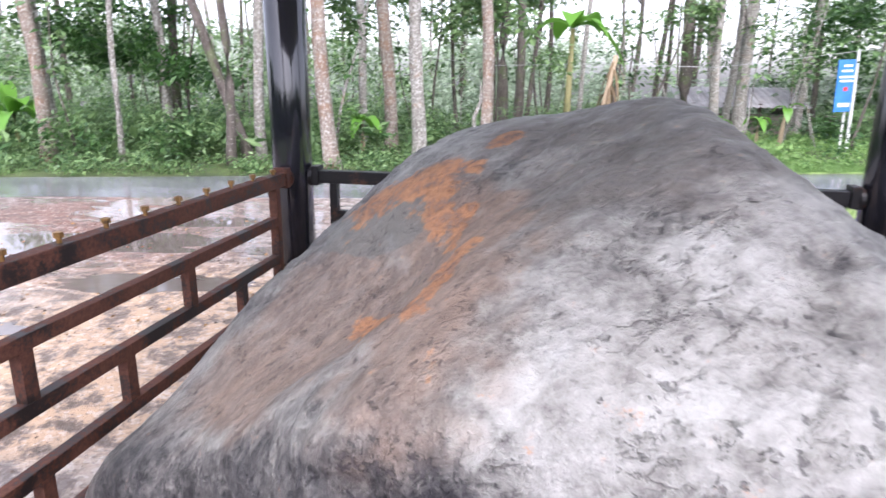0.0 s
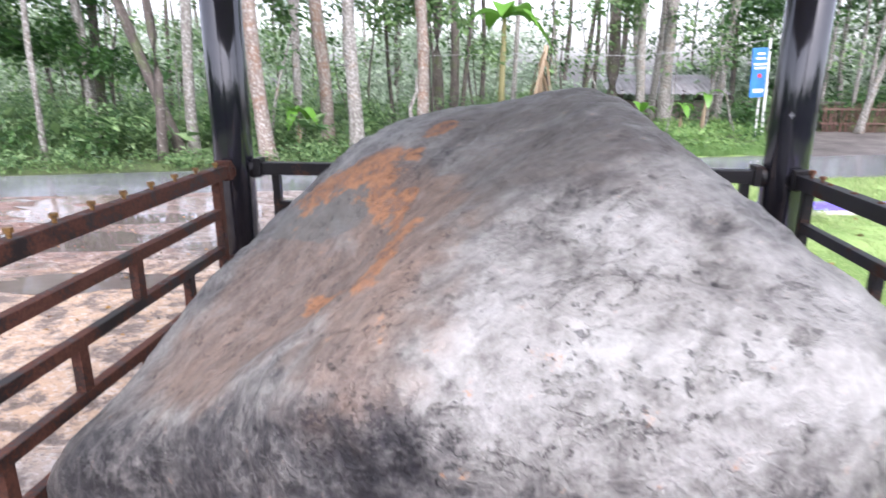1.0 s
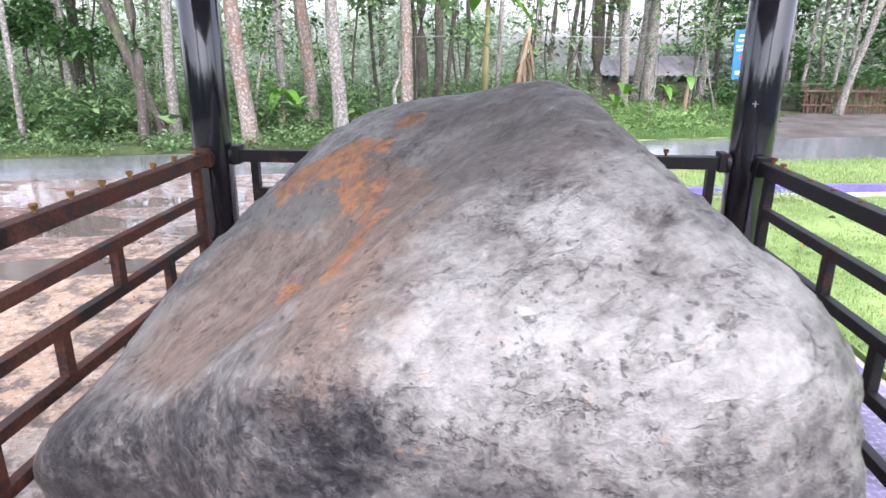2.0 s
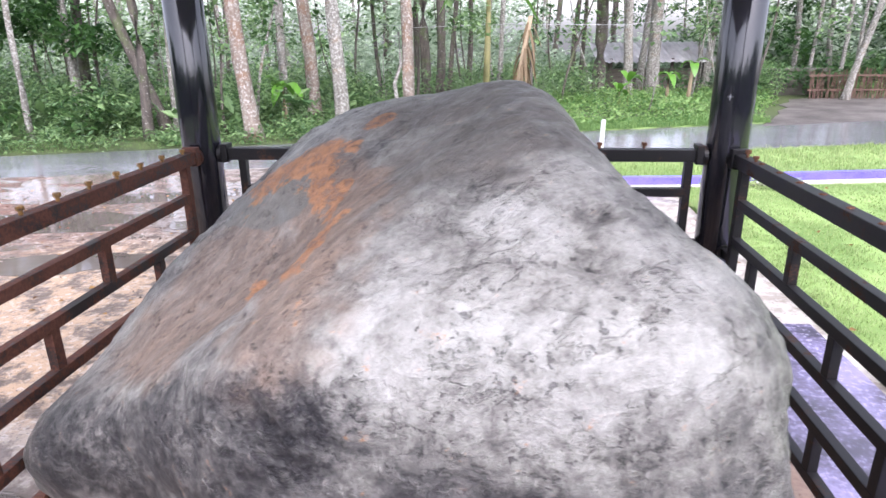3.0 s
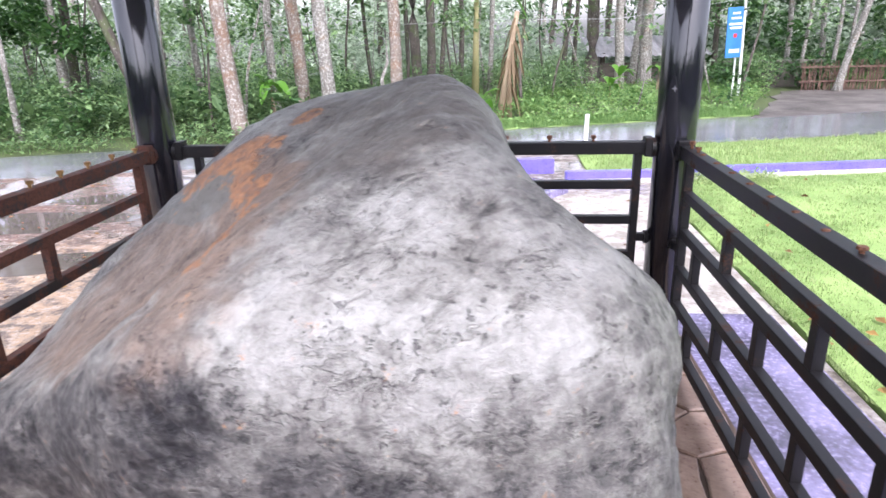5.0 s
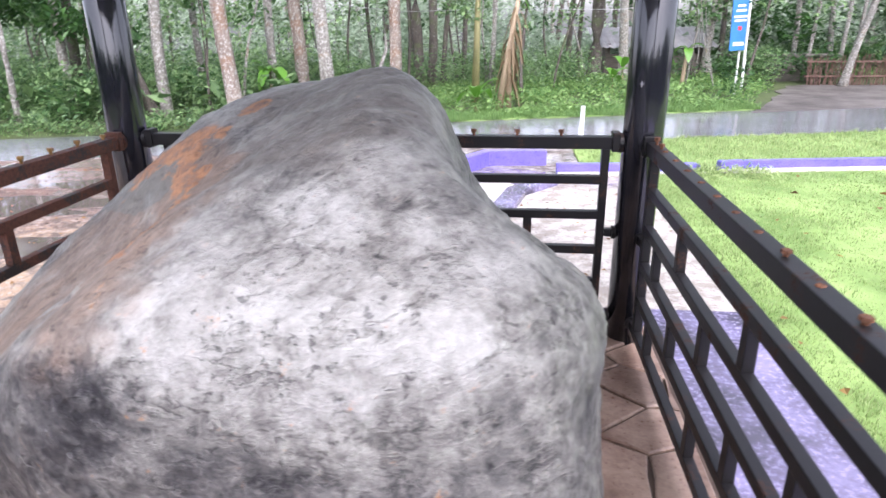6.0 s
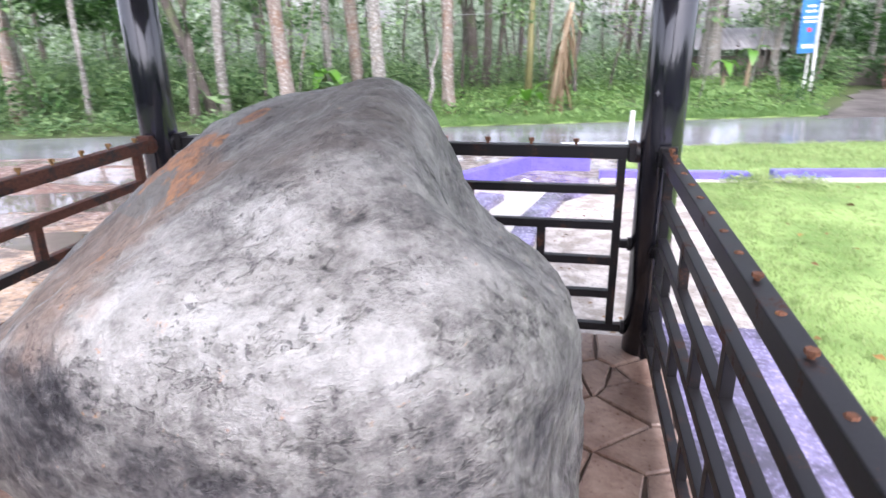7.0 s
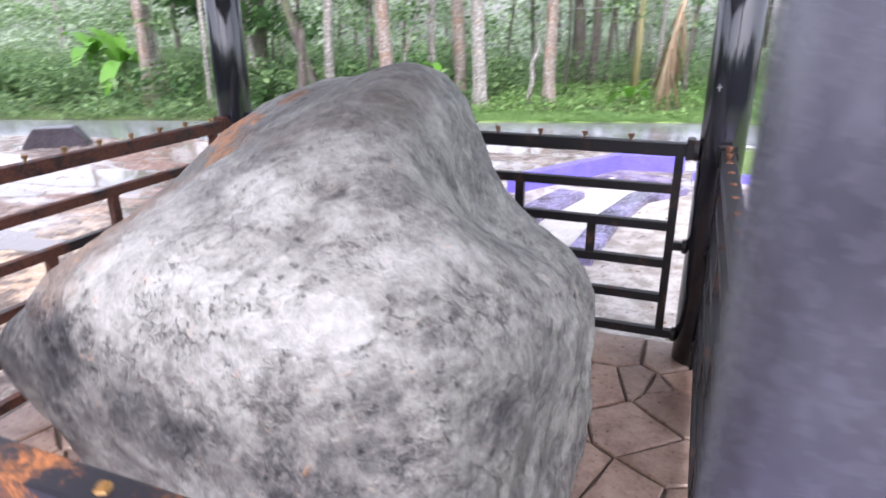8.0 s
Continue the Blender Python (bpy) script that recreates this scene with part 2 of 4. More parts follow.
CONCRETE = plain("pale_wet_concrete", (0.42, 0.39, 0.35), (0.66, 0.63, 0.58), 3.0, 0.35, 0.4, 0.006, 50.0)
ASPHALT = plain("wet_asphalt", (0.11, 0.11, 0.118), (0.20, 0.20, 0.213), 0.9, 0.16, 0.05, 0.003, 25.0, spread=0.10, stretch=(0.4, 1.5, 1), tight=0.1)
DIRT = plain("brown_gravel_drive", (0.055, 0.047, 0.041), (0.15, 0.135, 0.122), 1.6, 0.68, 0.6, 0.02, 30.0, tight=0.1)
BLOCK = plain("wet_dark_block", (0.02, 0.016, 0.022), (0.06, 0.05, 0.06), 6.0, 0.3, 0.4, 0.006, 50.0)
EARTH = plain("dark_forest_soil", (0.035, 0.055, 0.018), (0.09, 0.12, 0.035), 2.0, 0.9, 0.7, 0.03, 25.0)
TURF = plain("short_turf", (0.13, 0.22, 0.05), (0.27, 0.39, 0.12), 1.6, 0.85, 0.6, 0.02, 60.0, tight=0.1)
GRASS = leafy("lawn_grass", (0.17, 0.27, 0.075), (0.46, 0.54, 0.25), 0.55)
WEED = leafy("bright_weeds", (0.085, 0.20, 0.05), (0.28, 0.43, 0.14), 0.5)
SHRUB = leafy("mid_green_leaves", (0.05, 0.12, 0.04), (0.25, 0.38, 0.155), 0.42)
DARKLEAF = leafy("dark_green_leaves", (0.02, 0.065, 0.018), (0.08, 0.18, 0.045), 0.4)
# paled green: distance haze is put into the leaf colour
FARLEAF = leafy("haze_paled_leaves", (0.24, 0.32, 0.21), (0.46, 0.55, 0.40), 0.7)
BANANA = leafy("banana_leaf", (0.09, 0.26, 0.03), (0.24, 0.48, 0.07), 0.35)
DRYLEAF = leafy("dry_banana_leaf", (0.14, 0.095, 0.055), (0.36, 0.26, 0.14), 0.7)
BARK_PALE = bark("pale_lichen_bark", (0.12, 0.108, 0.09), (0.30, 0.28, 0.245), 0.7, (0.26, 0.17, 0.10), 0.0)
BARK_DARK = bark("dark_bark", (0.05, 0.04, 0.033), (0.16, 0.135, 0.115), 0.3, (0.10, 0.13, 0.05), 0.2)
BARK_RED = bark("reddish_bark", (0.15, 0.11, 0.085), (0.31, 0.255, 0.21), 0.62, (0.25, 0.15, 0.095), 0.3)
STEM_YELLOW = plain("yellow_banana_stem", (0.12, 0.12, 0.05), (0.34, 0.30, 0.13), 5.0, 0.6, 0.4, 0.01, stretch=(1, 1, 0.3))
STEM_DRY = plain("dry_banana_stem", (0.22, 0.15, 0.09), (0.48, 0.38, 0.26), 5.0, 0.8, 0.5, 0.02, stretch=(1, 1, 0.3))
WHITE = plain("white_paint", (0.68, 0.68, 0.67), (0.82, 0.82, 0.81), 6.0, 0.45, 0.1, 0.002)
BLUE = plain("blue_sign_paint", (0.03, 0.17, 0.50), (0.05, 0.23, 0.60), 4.0, 0.4, 0.05, 0.001)
SIGNRED = plain("red_sign_paint", (0.6, 0.03, 0.03), (0.7, 0.05, 0.05), 4.0, 0.4, 0.05, 0.001)
TIN = plain("weathered_tin_roof", (0.42, 0.40, 0.40), (0.70, 0.68, 0.68), 2.0, 0.5, 0.4, 0.01)
WOOD = plain("old_grey_boards", (0.07, 0.055, 0.045), (0.17, 0.145, 0.125), 3.0, 0.85, 0.6, 0.01, stretch=(1, 1, 4))
BAMBOO = plain("reddish_bamboo", (0.075, 0.042, 0.032), (0.20, 0.115, 0.085), 4.0, 0.7, 0.4, 0.01, stretch=(1, 1, 0.4))
WALLSTONE = plain("mossy_old_wall", (0.06, 0.06, 0.045), (0.17, 0.15, 0.13), 2.5, 0.85, 0.6, 0.02)
CEIL = plain("roof_boarding", (0.20, 0.18, 0.17), (0.28, 0.26, 0.25), 3.0, 0.8, 0.2, 0.004)
CABLE = plain("pale_cord", (0.35, 0.35, 0.35), (0.5, 0.5, 0.5), 3.0, 0.6, 0.1, 0.001)
LITTER = leafy("fallen_leaves", (0.10, 0.05, 0.025), (0.42, 0.24, 0.08), 0.7)


# ---- building helpers ----
def mesh_of(name, bm, mat, smooth=False):
    me = bpy.data.meshes.new(name)
    bm.normal_update()
    bm.to_mesh(me)
    bm.free()
    me.materials.append(mat)
    if smooth:
        me.polygons.foreach_set("use_smooth", [True] * len(me.polygons))
    return me


def part(name, bm, mat, parent=None, label="", smooth=False):
    """One bmesh as one mesh object, under a thing where a parent is given."""
    ob = new(name, mesh_of(name, bm, mat, smooth))
    if parent is not None:
        ob.parent = parent
    if label:
        tagged(ob, label)
    return ob


def raw(name, verts, faces, mat, smooth=False):
    me = bpy.data.meshes.new(name)
    me.from_pydata(verts, [], faces)
    me.materials.append(mat)
    if smooth:
        me.polygons.foreach_set("use_smooth", [True] * len(me.polygons))
    return new(name, me)


def thing(name, at, label, category, group="", kind=""):
    ob = new(name)
    ob.location = at
    ob.empty_display_size = 0.1
    return tagged(ob, label, category, group, kind)


def box(bm, lo, hi, bevel=0.0, turn=None):
    r = bmesh.ops.create_cube(bm, size=1.0)
    vs = r["verts"]
    lo, hi = Vector(lo), Vector(hi)
    for v in vs:
        v.co = Vector(((lo[i] + hi[i]) / 2 + v.co[i] * (hi[i] - lo[i]) for i in range(3)))
    if turn is not None:
        bmesh.ops.transform(bm, matrix=turn, verts=vs)
    if bevel:
        es = list({e for v in vs for e in v.link_edges})
        bmesh.ops.bevel(bm, geom=es, offset=bevel, segments=2, affect="EDGES", profile=0.6)


def boxed(lo, hi, bevel=0.0, turn=None):
    bm = bmesh.new()
    box(bm, lo, hi, bevel, turn)
    return bm


def tube(bm, points, radii, sides=10, rough=0.0, seed=0.0):
    """A tapered, slightly uneven tube along points."""
    rings = []
    for k, (p, r) in enumerate(zip(points, radii)):
        p = Vector(p)
        a = Vector(points[min(k + 1, len(points) - 1)]) - Vector(points[max(k - 1, 0)])
        q = a.to_track_quat("Z", "Y")
        ring = []
        for s in range(sides):
            w = 2 * math.pi * s / sides
            rr = r * (1 + rough * noise.noise((math.cos(w) * 1.5 + seed, math.sin(w) * 1.5, p.z * 2.0 + seed)))
            ring.append(bm.verts.new(p + q @ Vector((math.cos(w) * rr, math.sin(w) * rr, 0))))
        rings.append(ring)
    for a, b in zip(rings, rings[1:]):
        for s in range(sides):
            bm.faces.new((a[s], a[(s + 1) % sides], b[(s + 1) % sides], b[s]))
    bm.faces.new(rings[0][::-1])
    bm.faces.new(rings[-1])
    return bm


def slab(name, corners, z_top, thick, mat, label, category, bevel=0.0):
    """A flat plate over a polygon of (x, y) corners."""
    bm = bmesh.new()
    vs = [bm.verts.new((x, y, z_top)) for x, y in corners]
    f = bm.faces.new(vs)
    if f.calc_area() and f.normal.z < 0:
        f.normal_flip()
    bm.normal_update()
    if f.normal.z < 0:
        f.normal_flip()
    r = bmesh.ops.extrude_face_region(bm, geom=[f])
    down = [v for v in r["geom"] if isinstance(v, bmesh.types.BMVert)]
    for v in down:
        v.co.z -= thick
    bmesh.ops.recalc_face_normals(bm, faces=bm.faces)
    if bevel:
        es = [e for e in bm.edges if all(v.co.z > z_top - 1e-4 for v in e.verts)]
        bmesh.ops.bevel(bm, geom=es, offset=bevel, segments=2, affect="EDGES")
    ob = new(name, mesh_of(name, bm, mat))
    return tagged(ob, label, category, kind="structure")


def leaves(rng, centres, spread, count, size, flat=0.4, droop=0.0, long=2.0):
    """Arrays of folded leaves (two triangles each side of a rib) scattered round centres."""
    c = np.repeat(np.asarray(centres, float), count, 0)
    n = len(c)
    v = rng.normal(size=(n, 3))
    v /= np.linalg.norm(v, axis=1)[:, None]
    c = c + v * (rng.random((n, 1)) ** 0.45) * np.asarray(spread)
    a = rng.random(n) * 2 * math.pi
    d = np.stack([np.cos(a), np.sin(a), rng.normal(0, flat, n) - droop], 1)
    d /= np.linalg.norm(d, axis=1)[:, None]
    side = np.cross(d, np.stack([rng.normal(0, 0.4, n), rng.normal(0, 0.4, n), np.ones(n)], 1))
    side /= np.linalg.norm(side, axis=1)[:, None]
    up = np.cross(side, d)
    s = (size * (0.6 + 0.8 * rng.random(n)))[:, None]
    w = s / long
    verts = np.stack([c, c + d * s * 0.5 + side * w * 0.5 + up * w * 0.22, c + d * s, c + d * s * 0.5 - side * w * 0.5 + up * w * 0.22], 1).reshape(-1, 3)
    i = np.arange(n)[:, None] * 4
    faces = np.concatenate([i + [0, 1, 2], i + [0, 2, 3]], 0)
    return verts, faces


def join_leaves(name, groups, mat):
    vs, fs, k = [], [], 0
    for v, f in groups:
        vs.append(v)
        fs.append(f + k)
        k += len(v)
    return raw(name, np.concatenate(vs).tolist(), np.concatenate(fs).tolist(), mat)


GROUND = -0.12
rng = np.random.default_rng(7)


def road_near(x):
    return 4.28 + 0.23 * (x + 6.6)


def road_far(x):
    return 5.93 + 0.30 * (x + 7.8)


def fall(y):
    """How far the land drops beyond the first trees."""
    return 0.055 * max(0.0, y - 19.0)


# ---- the ground ----
def build_ground():
    xs = np.unique(np.concatenate([np.linspace(-300, -25, 12), np.linspace(-25, 25, 71), np.linspace(25, 300, 12)]))
    ys = np.unique(np.concatenate([np.linspace(-120, -14, 8), np.linspace(-14, 40, 76), np.linspace(40, 400, 12)]))
    verts = []
    for y in ys:
        for x in xs:
            behind = max(0.0, y - road_far(x) - 1.0)
            z = GROUND - 0.016 + min(behind, 12) * 0.012 * noise.noise((x * 0.15, y * 0.15, 0.0)) + min(behind, 1.0) * 0.05 * noise.noise((x * 0.9, y * 0.9, 3.0))
            verts.append((x, y, z - fall(y)))
    w = len(xs)
    faces = [(r * w + c, r * w + c + 1, (r + 1) * w + c + 1, (r + 1) * w + c) for r in range(len(ys) - 1) for c in range(w - 1)]
    tagged(raw("ground", verts, faces, EARTH, True), "dark green weedy soil under the trees", "ground", kind="structure")


build_ground()


def strip(lo, hi, x0, x1, steps=40):
    """Corners of a band between two lines over x."""
    xs = [x0 + (x1 - x0) * k / steps for k in range(steps + 1)]
    return [(x, lo(x)) for x in xs] + [(x, hi(x)) for x in reversed(xs)]


slab("yard", [(-14, -3.6), (0.8, -3.6), (0.8, 4.45), (0.2, road_near(0.2) + 0.1), (-7, road_near(-7) + 0.1), (-14, road_near(-14) + 0.1)], GROUND + 0.01, 0.1, YARD, "wet sandy mud yard with puddles and red clay", "ground")
slab("road", strip(road_near, road_far, -40, 40), GROUND, 0.1, ASPHALT, "wet grey asphalt lane beside the trees", "road")
drive = [(3.7, road_far(3.7) - 0.3), (4.2, 9.9), (4.5, 10.5), (4.75, 10.9), (4.95, 11.5), (5.4, 12.1), (5.5, 12.8), (6.0, 13.4), (6.2, 14.0), (6.9, 14.35), (8.2, 14.3), (10, 14.9), (16, 16)]
slab("driveway", drive + [(16, road_far(16) - 0.2), (9, road_far(9) - 0.3)], GROUND + 0.004, 0.1, DIRT, "brown gravel driveway meeting the lane", "ground")
slab("lawn", [(0.81, -2.58), (14, -2.58), (14, 5.6), (3.5, 4.42), (0.85, 4.05), (0.83, 3.0), (0.80, 1.8), (0.83, 0.6), (0.81, -1.5)], GROUND + 0.03, 0.1, TURF, "bright green mown lawn turf", "lawn")
slab("verge", strip(lambda x: 3.97 + 0.125 * x + 0.13, lambda x: road_near(x) - 0.02, 0.2, 14, 20), GROUND + 0.035, 0.1, TURF, "strip of green turf along the lane", "grass")
slab("verge_far", strip(lambda x: road_far(x) + 0.01, lambda x: road_far(x) + 0.28 + 0.2 * math.sin(x * 1.3) * math.sin(x * 0.7), -3.5, 3.9, 80), GROUND + 0.02, 0.1, TURF, "weedy green verge beyond the lane", "grass")


# ---- the shelter ----
X0, X1, Y0, Y1 = -2.5, -0.035, -2.43, 0.0
PR = 0.09


def post(x, y, mat, label):
    t = thing("shelter_post", (x, y, -0.05), label, "post", "posts of the shelter")
    bm = bmesh.new()
    tube(bm, [(0, 0, 0), (0, 0, 1.2), (0, 0, 2.75)], [PR, PR, PR], 40)
    part("pipe", bm, mat, t)
    for f in t.children[0].data.polygons:
        f.use_smooth = abs(f.normal.z) < 0.5
    return t


for px, py in ((X0, Y1), (X1, Y1), (X0, Y0), (X1, Y0)):
    # the near post alone gets the paint paled by a painted reflection
    worn = (px, py) == (X1, Y0)
    made = post(px, py, POST_PALED if worn else POST, "black round steel post, paled by a painted reflection, beside the violet paving" if worn else "glossy black painted round steel post on the stone floor")
    if (px, py) == (X1, Y1):
        chalk = boxed((-0.011, -0.002, -0.0012), (0.011, 0.001, 0.0012))
        box(chalk, (-0.0012, -0.002, -0.014), (0.0012, 0.001, 0.012))
        mark = part("chalk_mark", chalk, CABLE, made, "small white scratched cross")
        mark.matrix_local = pose(-0.044, -0.088, 1.29, 0, 0, -26)

LEVELS = (0.80, 0.63, 0.455, 0.285, 0.11)


def railing(name, m, length, mat, label, stubs, bolts, bolt_mat, inset=0.20):
    """A welded panel along +x from post to post, its top rail at 1 m."""
    t = thing(name, (0, 0, 0), label, "railing", "railings round the boulder")
    t.matrix_world = m
    a, b = PR + 0.012, length - PR - 0.012
    part("top_rail", boxed((a, -0.026, 0.945), (b, 0.026, 1.002), 0.004), mat, t)
    e0, e1 = 0.20, length - inset
    for e, d in ((a, 1), (b, -1)):
        part("end_plate", boxed((min(e, e + d * 0.035), -0.036, 0.935), (max(e, e + d * 0.035), 0.036, 1.022), 0.004), mat, t)
    for z in LEVELS[:-1]:
        part("rail", boxed((e0, -0.018, z - 0.02), (e1, 0.018, z + 0.02), 0.003), mat, t)
    part("rail", boxed((a, -0.018, LEVELS[-1] - 0.02), (b, 0.018, LEVELS[-1] + 0.02), 0.003), mat, t)
    for e in (e0, e1):
        part("end_bar", boxed((e - 0.018, -0.0195, LEVELS[-1] + 0.02), (e + 0.018, 0.0195, 0.946), 0.003), mat, t)
    for lo, hi in ((a, e0 - 0.018), (e1 + 0.018, b)):
        part("hinge_bar", boxed((lo, -0.017, 0.525), (hi, 0.017, 0.562), 0.003), mat, t)
    for k, places in enumerate(stubs):
        for s in places:
            part("stub", boxed((s - 0.02, -0.0165, LEVELS[k + 1] + 0.019), (s + 0.02, 0.0165, LEVELS[k] - 0.019), 0.002), mat, t)
    for x in (PR + 0.006, length - PR - 0.006):
        for z, r in ((0.972, 0.045), (0.543, 0.032), (0.11, 0.034)):
            bm = bmesh.new()
            tube(bm, [(x - 0.009, 0, z), (x + 0.009, 0, z)], [r, r], 18)
            part("flange", bm, mat, t)
    for s, h in bolts:
        bm = bmesh.new()
        tube(bm, [(s, 0, 1.0), (s, 0, 1.003 + h)], [0.007, 0.006], 8)
        if h > 0.01:
            tube(bm, [(s, 0, 1.002 + h * 0.55), (s, 0, 1.004 + h)], [0.013, 0.0125], 6)
        else:
            tube(bm, [(s, 0, 1.0005), (s, 0, 1.006)], [0.013, 0.009], 7, 0.3, s)
        part("bolt", bm, bolt_mat, t)
    return t


def stagger(first, second, length):
    a = [s for s in np.arange(first, length - 0.25, 0.68)]
    b = [s for s in np.arange(second, length - 0.25, 0.68)]
    return (a, b, a, b)


W, D = X1 - X0, Y1 - Y0
railing("railing", pose(X0, Y1, 0), W, BLACK, "black steel bar railing panel with rusted bolts", [[W + 0.035 - s for s in p] for p in stagger(0.885, 0.54, W)],
        [(W - 0.365 - 0.2 * k, 0.026) for k in range(9)], RUST, 0.16)
railing("railing", pose(X1 + 0.017, Y1, 0, 0, 0, -90), D, BLACK, "black steel bar railing with sheared rusty bolt stubs", stagger(0.75, 0.42, D),
        [(0.21, 0.03), (0.30, 0.02)] + [(0.36 + 0.168 * k, 0.004 if k not in (7, 9) else 0.014) for k in range(11)], RUST)
railing("railing", pose(X0, Y1, 0, 0, 0, -90), D, BROWN, "rust-brown steel bar railing with brass bolts", stagger(0.87, 0.53, D),
        [(0.2, 0.02)] + [(0.38 + 0.168 * k, 0.026) for k in range(11)], GREASE)
railing("railing", pose(X0, Y0, 0), W, FLAKING, "flaking rusty steel bar railing on the near side", stagger(0.7, 0.36, W),
        [(0.45 + 0.22 * k, 0.006) for k in range(9)], GREASE)

# roof that shades the boulder
bm = bmesh.new()
lo = [bm.verts.new(p) for p in ((X0 - 0.35, Y0 - 0.35, 2.62), (X1 + 0.35, Y0 - 0.35, 2.62), (X1 + 0.35, Y1 + 0.35, 2.62), (X0 - 0.35, Y1 + 0.35, 2.62))]
hi = [bm.verts.new((*v.co.xy, 2.70)) for v in lo]
apex = bm.verts.new(((X0 + X1) / 2, (Y0 + Y1) / 2, 3.5))
bm.faces.new(lo[::-1])
for k in range(4):
    bm.faces.new((lo[k], lo[(k + 1) % 4], hi[(k + 1) % 4], hi[k]))
    bm.faces.new((hi[k], hi[(k + 1) % 4], apex))
ob = new("ceiling", mesh_of("ceiling", bm, CEIL))
tagged(ob, "plain boarded roof of the shelter", "roof", kind="structure")

# platform
slab("floor", [(X0 - 0.14, Y0 - 0.14), (X1 + 0.14, Y0 - 0.14), (X1 + 0.14, Y1 + 0.14), (X0 - 0.14, Y1 + 0.14)], -0.014, 0.25, MORTAR, "brown crazy-paved stone floor of the shelter", "floor")
slab("apron", [(X1 + 0.145, -2.57), (0.72, -2.57), (0.72, 0.47), (X1 + 0.145, 0.47)], -0.07, 0.2, APRON, "wet worn violet painted concrete apron", "pavement", 0.008)
# mostly unseen stretch, added this wide and pale as a reflector
slab("apron_near", [(X0 - 0.6, -5.5), (3.2, -5.5), (3.2, Y0 - 0.145), (X0 - 0.6, Y0 - 0.145)], -0.072, 0.2, APRON_PALE, "worn violet painted concrete beside the shelter, paled to reflect light", "pavement", 0.008)

# ---- the boulder ----
CORE = Vector((-1.15, -1.25, 0.5))
# faces of the boulder as outward normals over their distance, blended where they meet
FACES = np.array([
    (-0.206, -0.413, 1.016), (-0.549, -0.251, 1.041), (0.344, -0.208, 0.698), (-0.597, 0.223, 0.711),
    (-0.777, 0.139, 0.832), (1.204, -0.220, -0.273), (-0.311, -1.365, -0.365), (-0.492, 0.689, 0.553),
    (-0.300, 0.196, -1.838), (0.548, -0.887, -0.204), (0.565, 0.758, 0.206), (0.850, -0.135, -0.202),
    (0.348, 1.926, -2.807), (0.129, -0.495, 0.526), (-0.805, 1.630, -0.809), (0.733, 0.017, 0.759),
])
# slow swells and hollows, one for each of a spiral of directions
SWELLS = np.array([-0.036, -0.118, 0.002, -0.044, 0.023, -0.005, 0.020, -0.028, -0.059, 0.003, -0.252, 0.104, -0.106, -0.154, -0.128, -0.065, 0.168, -0.055, -0.113, -0.026, -0.107, -0.086, -0.124, 0.109, 0.084, 0.022, -0.056, 0.053, -0.011, 0.007, 0.093, -0.125, 0.206, 0.025, 0.019, -0.113, -0.143, 0.017, 0.010, 0.014, -0.012, 0.082, 0.001, 0.003, 0.092, 0.016, 0.006, 0.031, -0.022, 0.154])


# stains, cracks and tones on the boulder: two ends of a stroke and its half width
PALE = ((-1.40, -1.26, 1.17, -1.31, -1.14, 1.22, 0.045), (-1.13, -1.945, 0.99, -1.13, -1.945, 0.99, 0.032), (-1.08, -1.92, 1.01, -1.06, -1.92, 1.01, 0.042),
        (-1.00, -1.95, 1.005, -0.98, -1.95, 1.005, 0.042), (-0.94, -1.95, 1.0, -0.89, -1.95, 0.995, 0.055), (-0.80, -1.955, 0.98, -0.77, -1.955, 0.98, 0.055),
        (-1.265, -1.85, 1.05, -1.315, -1.94, 0.99, 0.030), (-1.364, -1.963, 0.948, -1.364, -1.963, 0.948, 0.03), (-1.075, -1.70, 1.163, -1.05, -1.71, 1.163, 0.05),
        (-0.99, -1.72, 1.16, -0.97, -1.72, 1.16, 0.028), (-0.98, -1.57, 1.243, -0.94, -1.55, 1.25, 0.035), (-1.03, -1.787, 1.106, -0.92, -1.76, 1.13, 0.04),
        (-0.92, -1.90, 1.04, -0.84, -1.907, 1.04, 0.045), (-0.70, -1.94, 0.97, -0.68, -1.94, 0.94, 0.055))
# broad pale areas, with the front's sky sheen painted into the colour
PALE_SHEEN = ((-1.28, -1.965, 0.955, -0.86, -1.997, 0.92, 0.13), (-0.86, -1.62, 1.20, -1.02, -1.80, 1.10, 0.12), (-0.70, -1.97, 0.90, -0.62, -1.85, 0.98, 0.20),
        (-1.22, -1.72, 1.12, -1.18, -1.90, 1.04, 0.10))
DARK = ((-0.877, -1.79, 1.109, -0.877, -1.79, 1.109, 0.045), (-0.89, -1.717, 1.156, -0.85, -1.70, 1.16, 0.028), (-1.30, -1.68, 1.118, -1.13, -1.76, 1.113, 0.032),
        (-0.77, -1.68, 1.145, -0.74, -1.60, 1.15, 0.045),
        (-0.465, -1.81, 0.75, -0.44, -1.72, 0.68, 0.055), (-0.424, -1.66, 0.57, -0.43, -1.72, 0.48, 0.06), (-0.64, -1.966, 0.83, -0.62, -1.983, 0.75, 0.045),
        (-1.49, -1.63, 1.06, -1.47, -1.62, 1.06, 0.020), (-1.16, -1.30, 1.25, -1.05, -1.22, 1.30, 0.04), (-1.02, -1.40, 1.25, -0.93, -1.30, 1.29, 0.035))
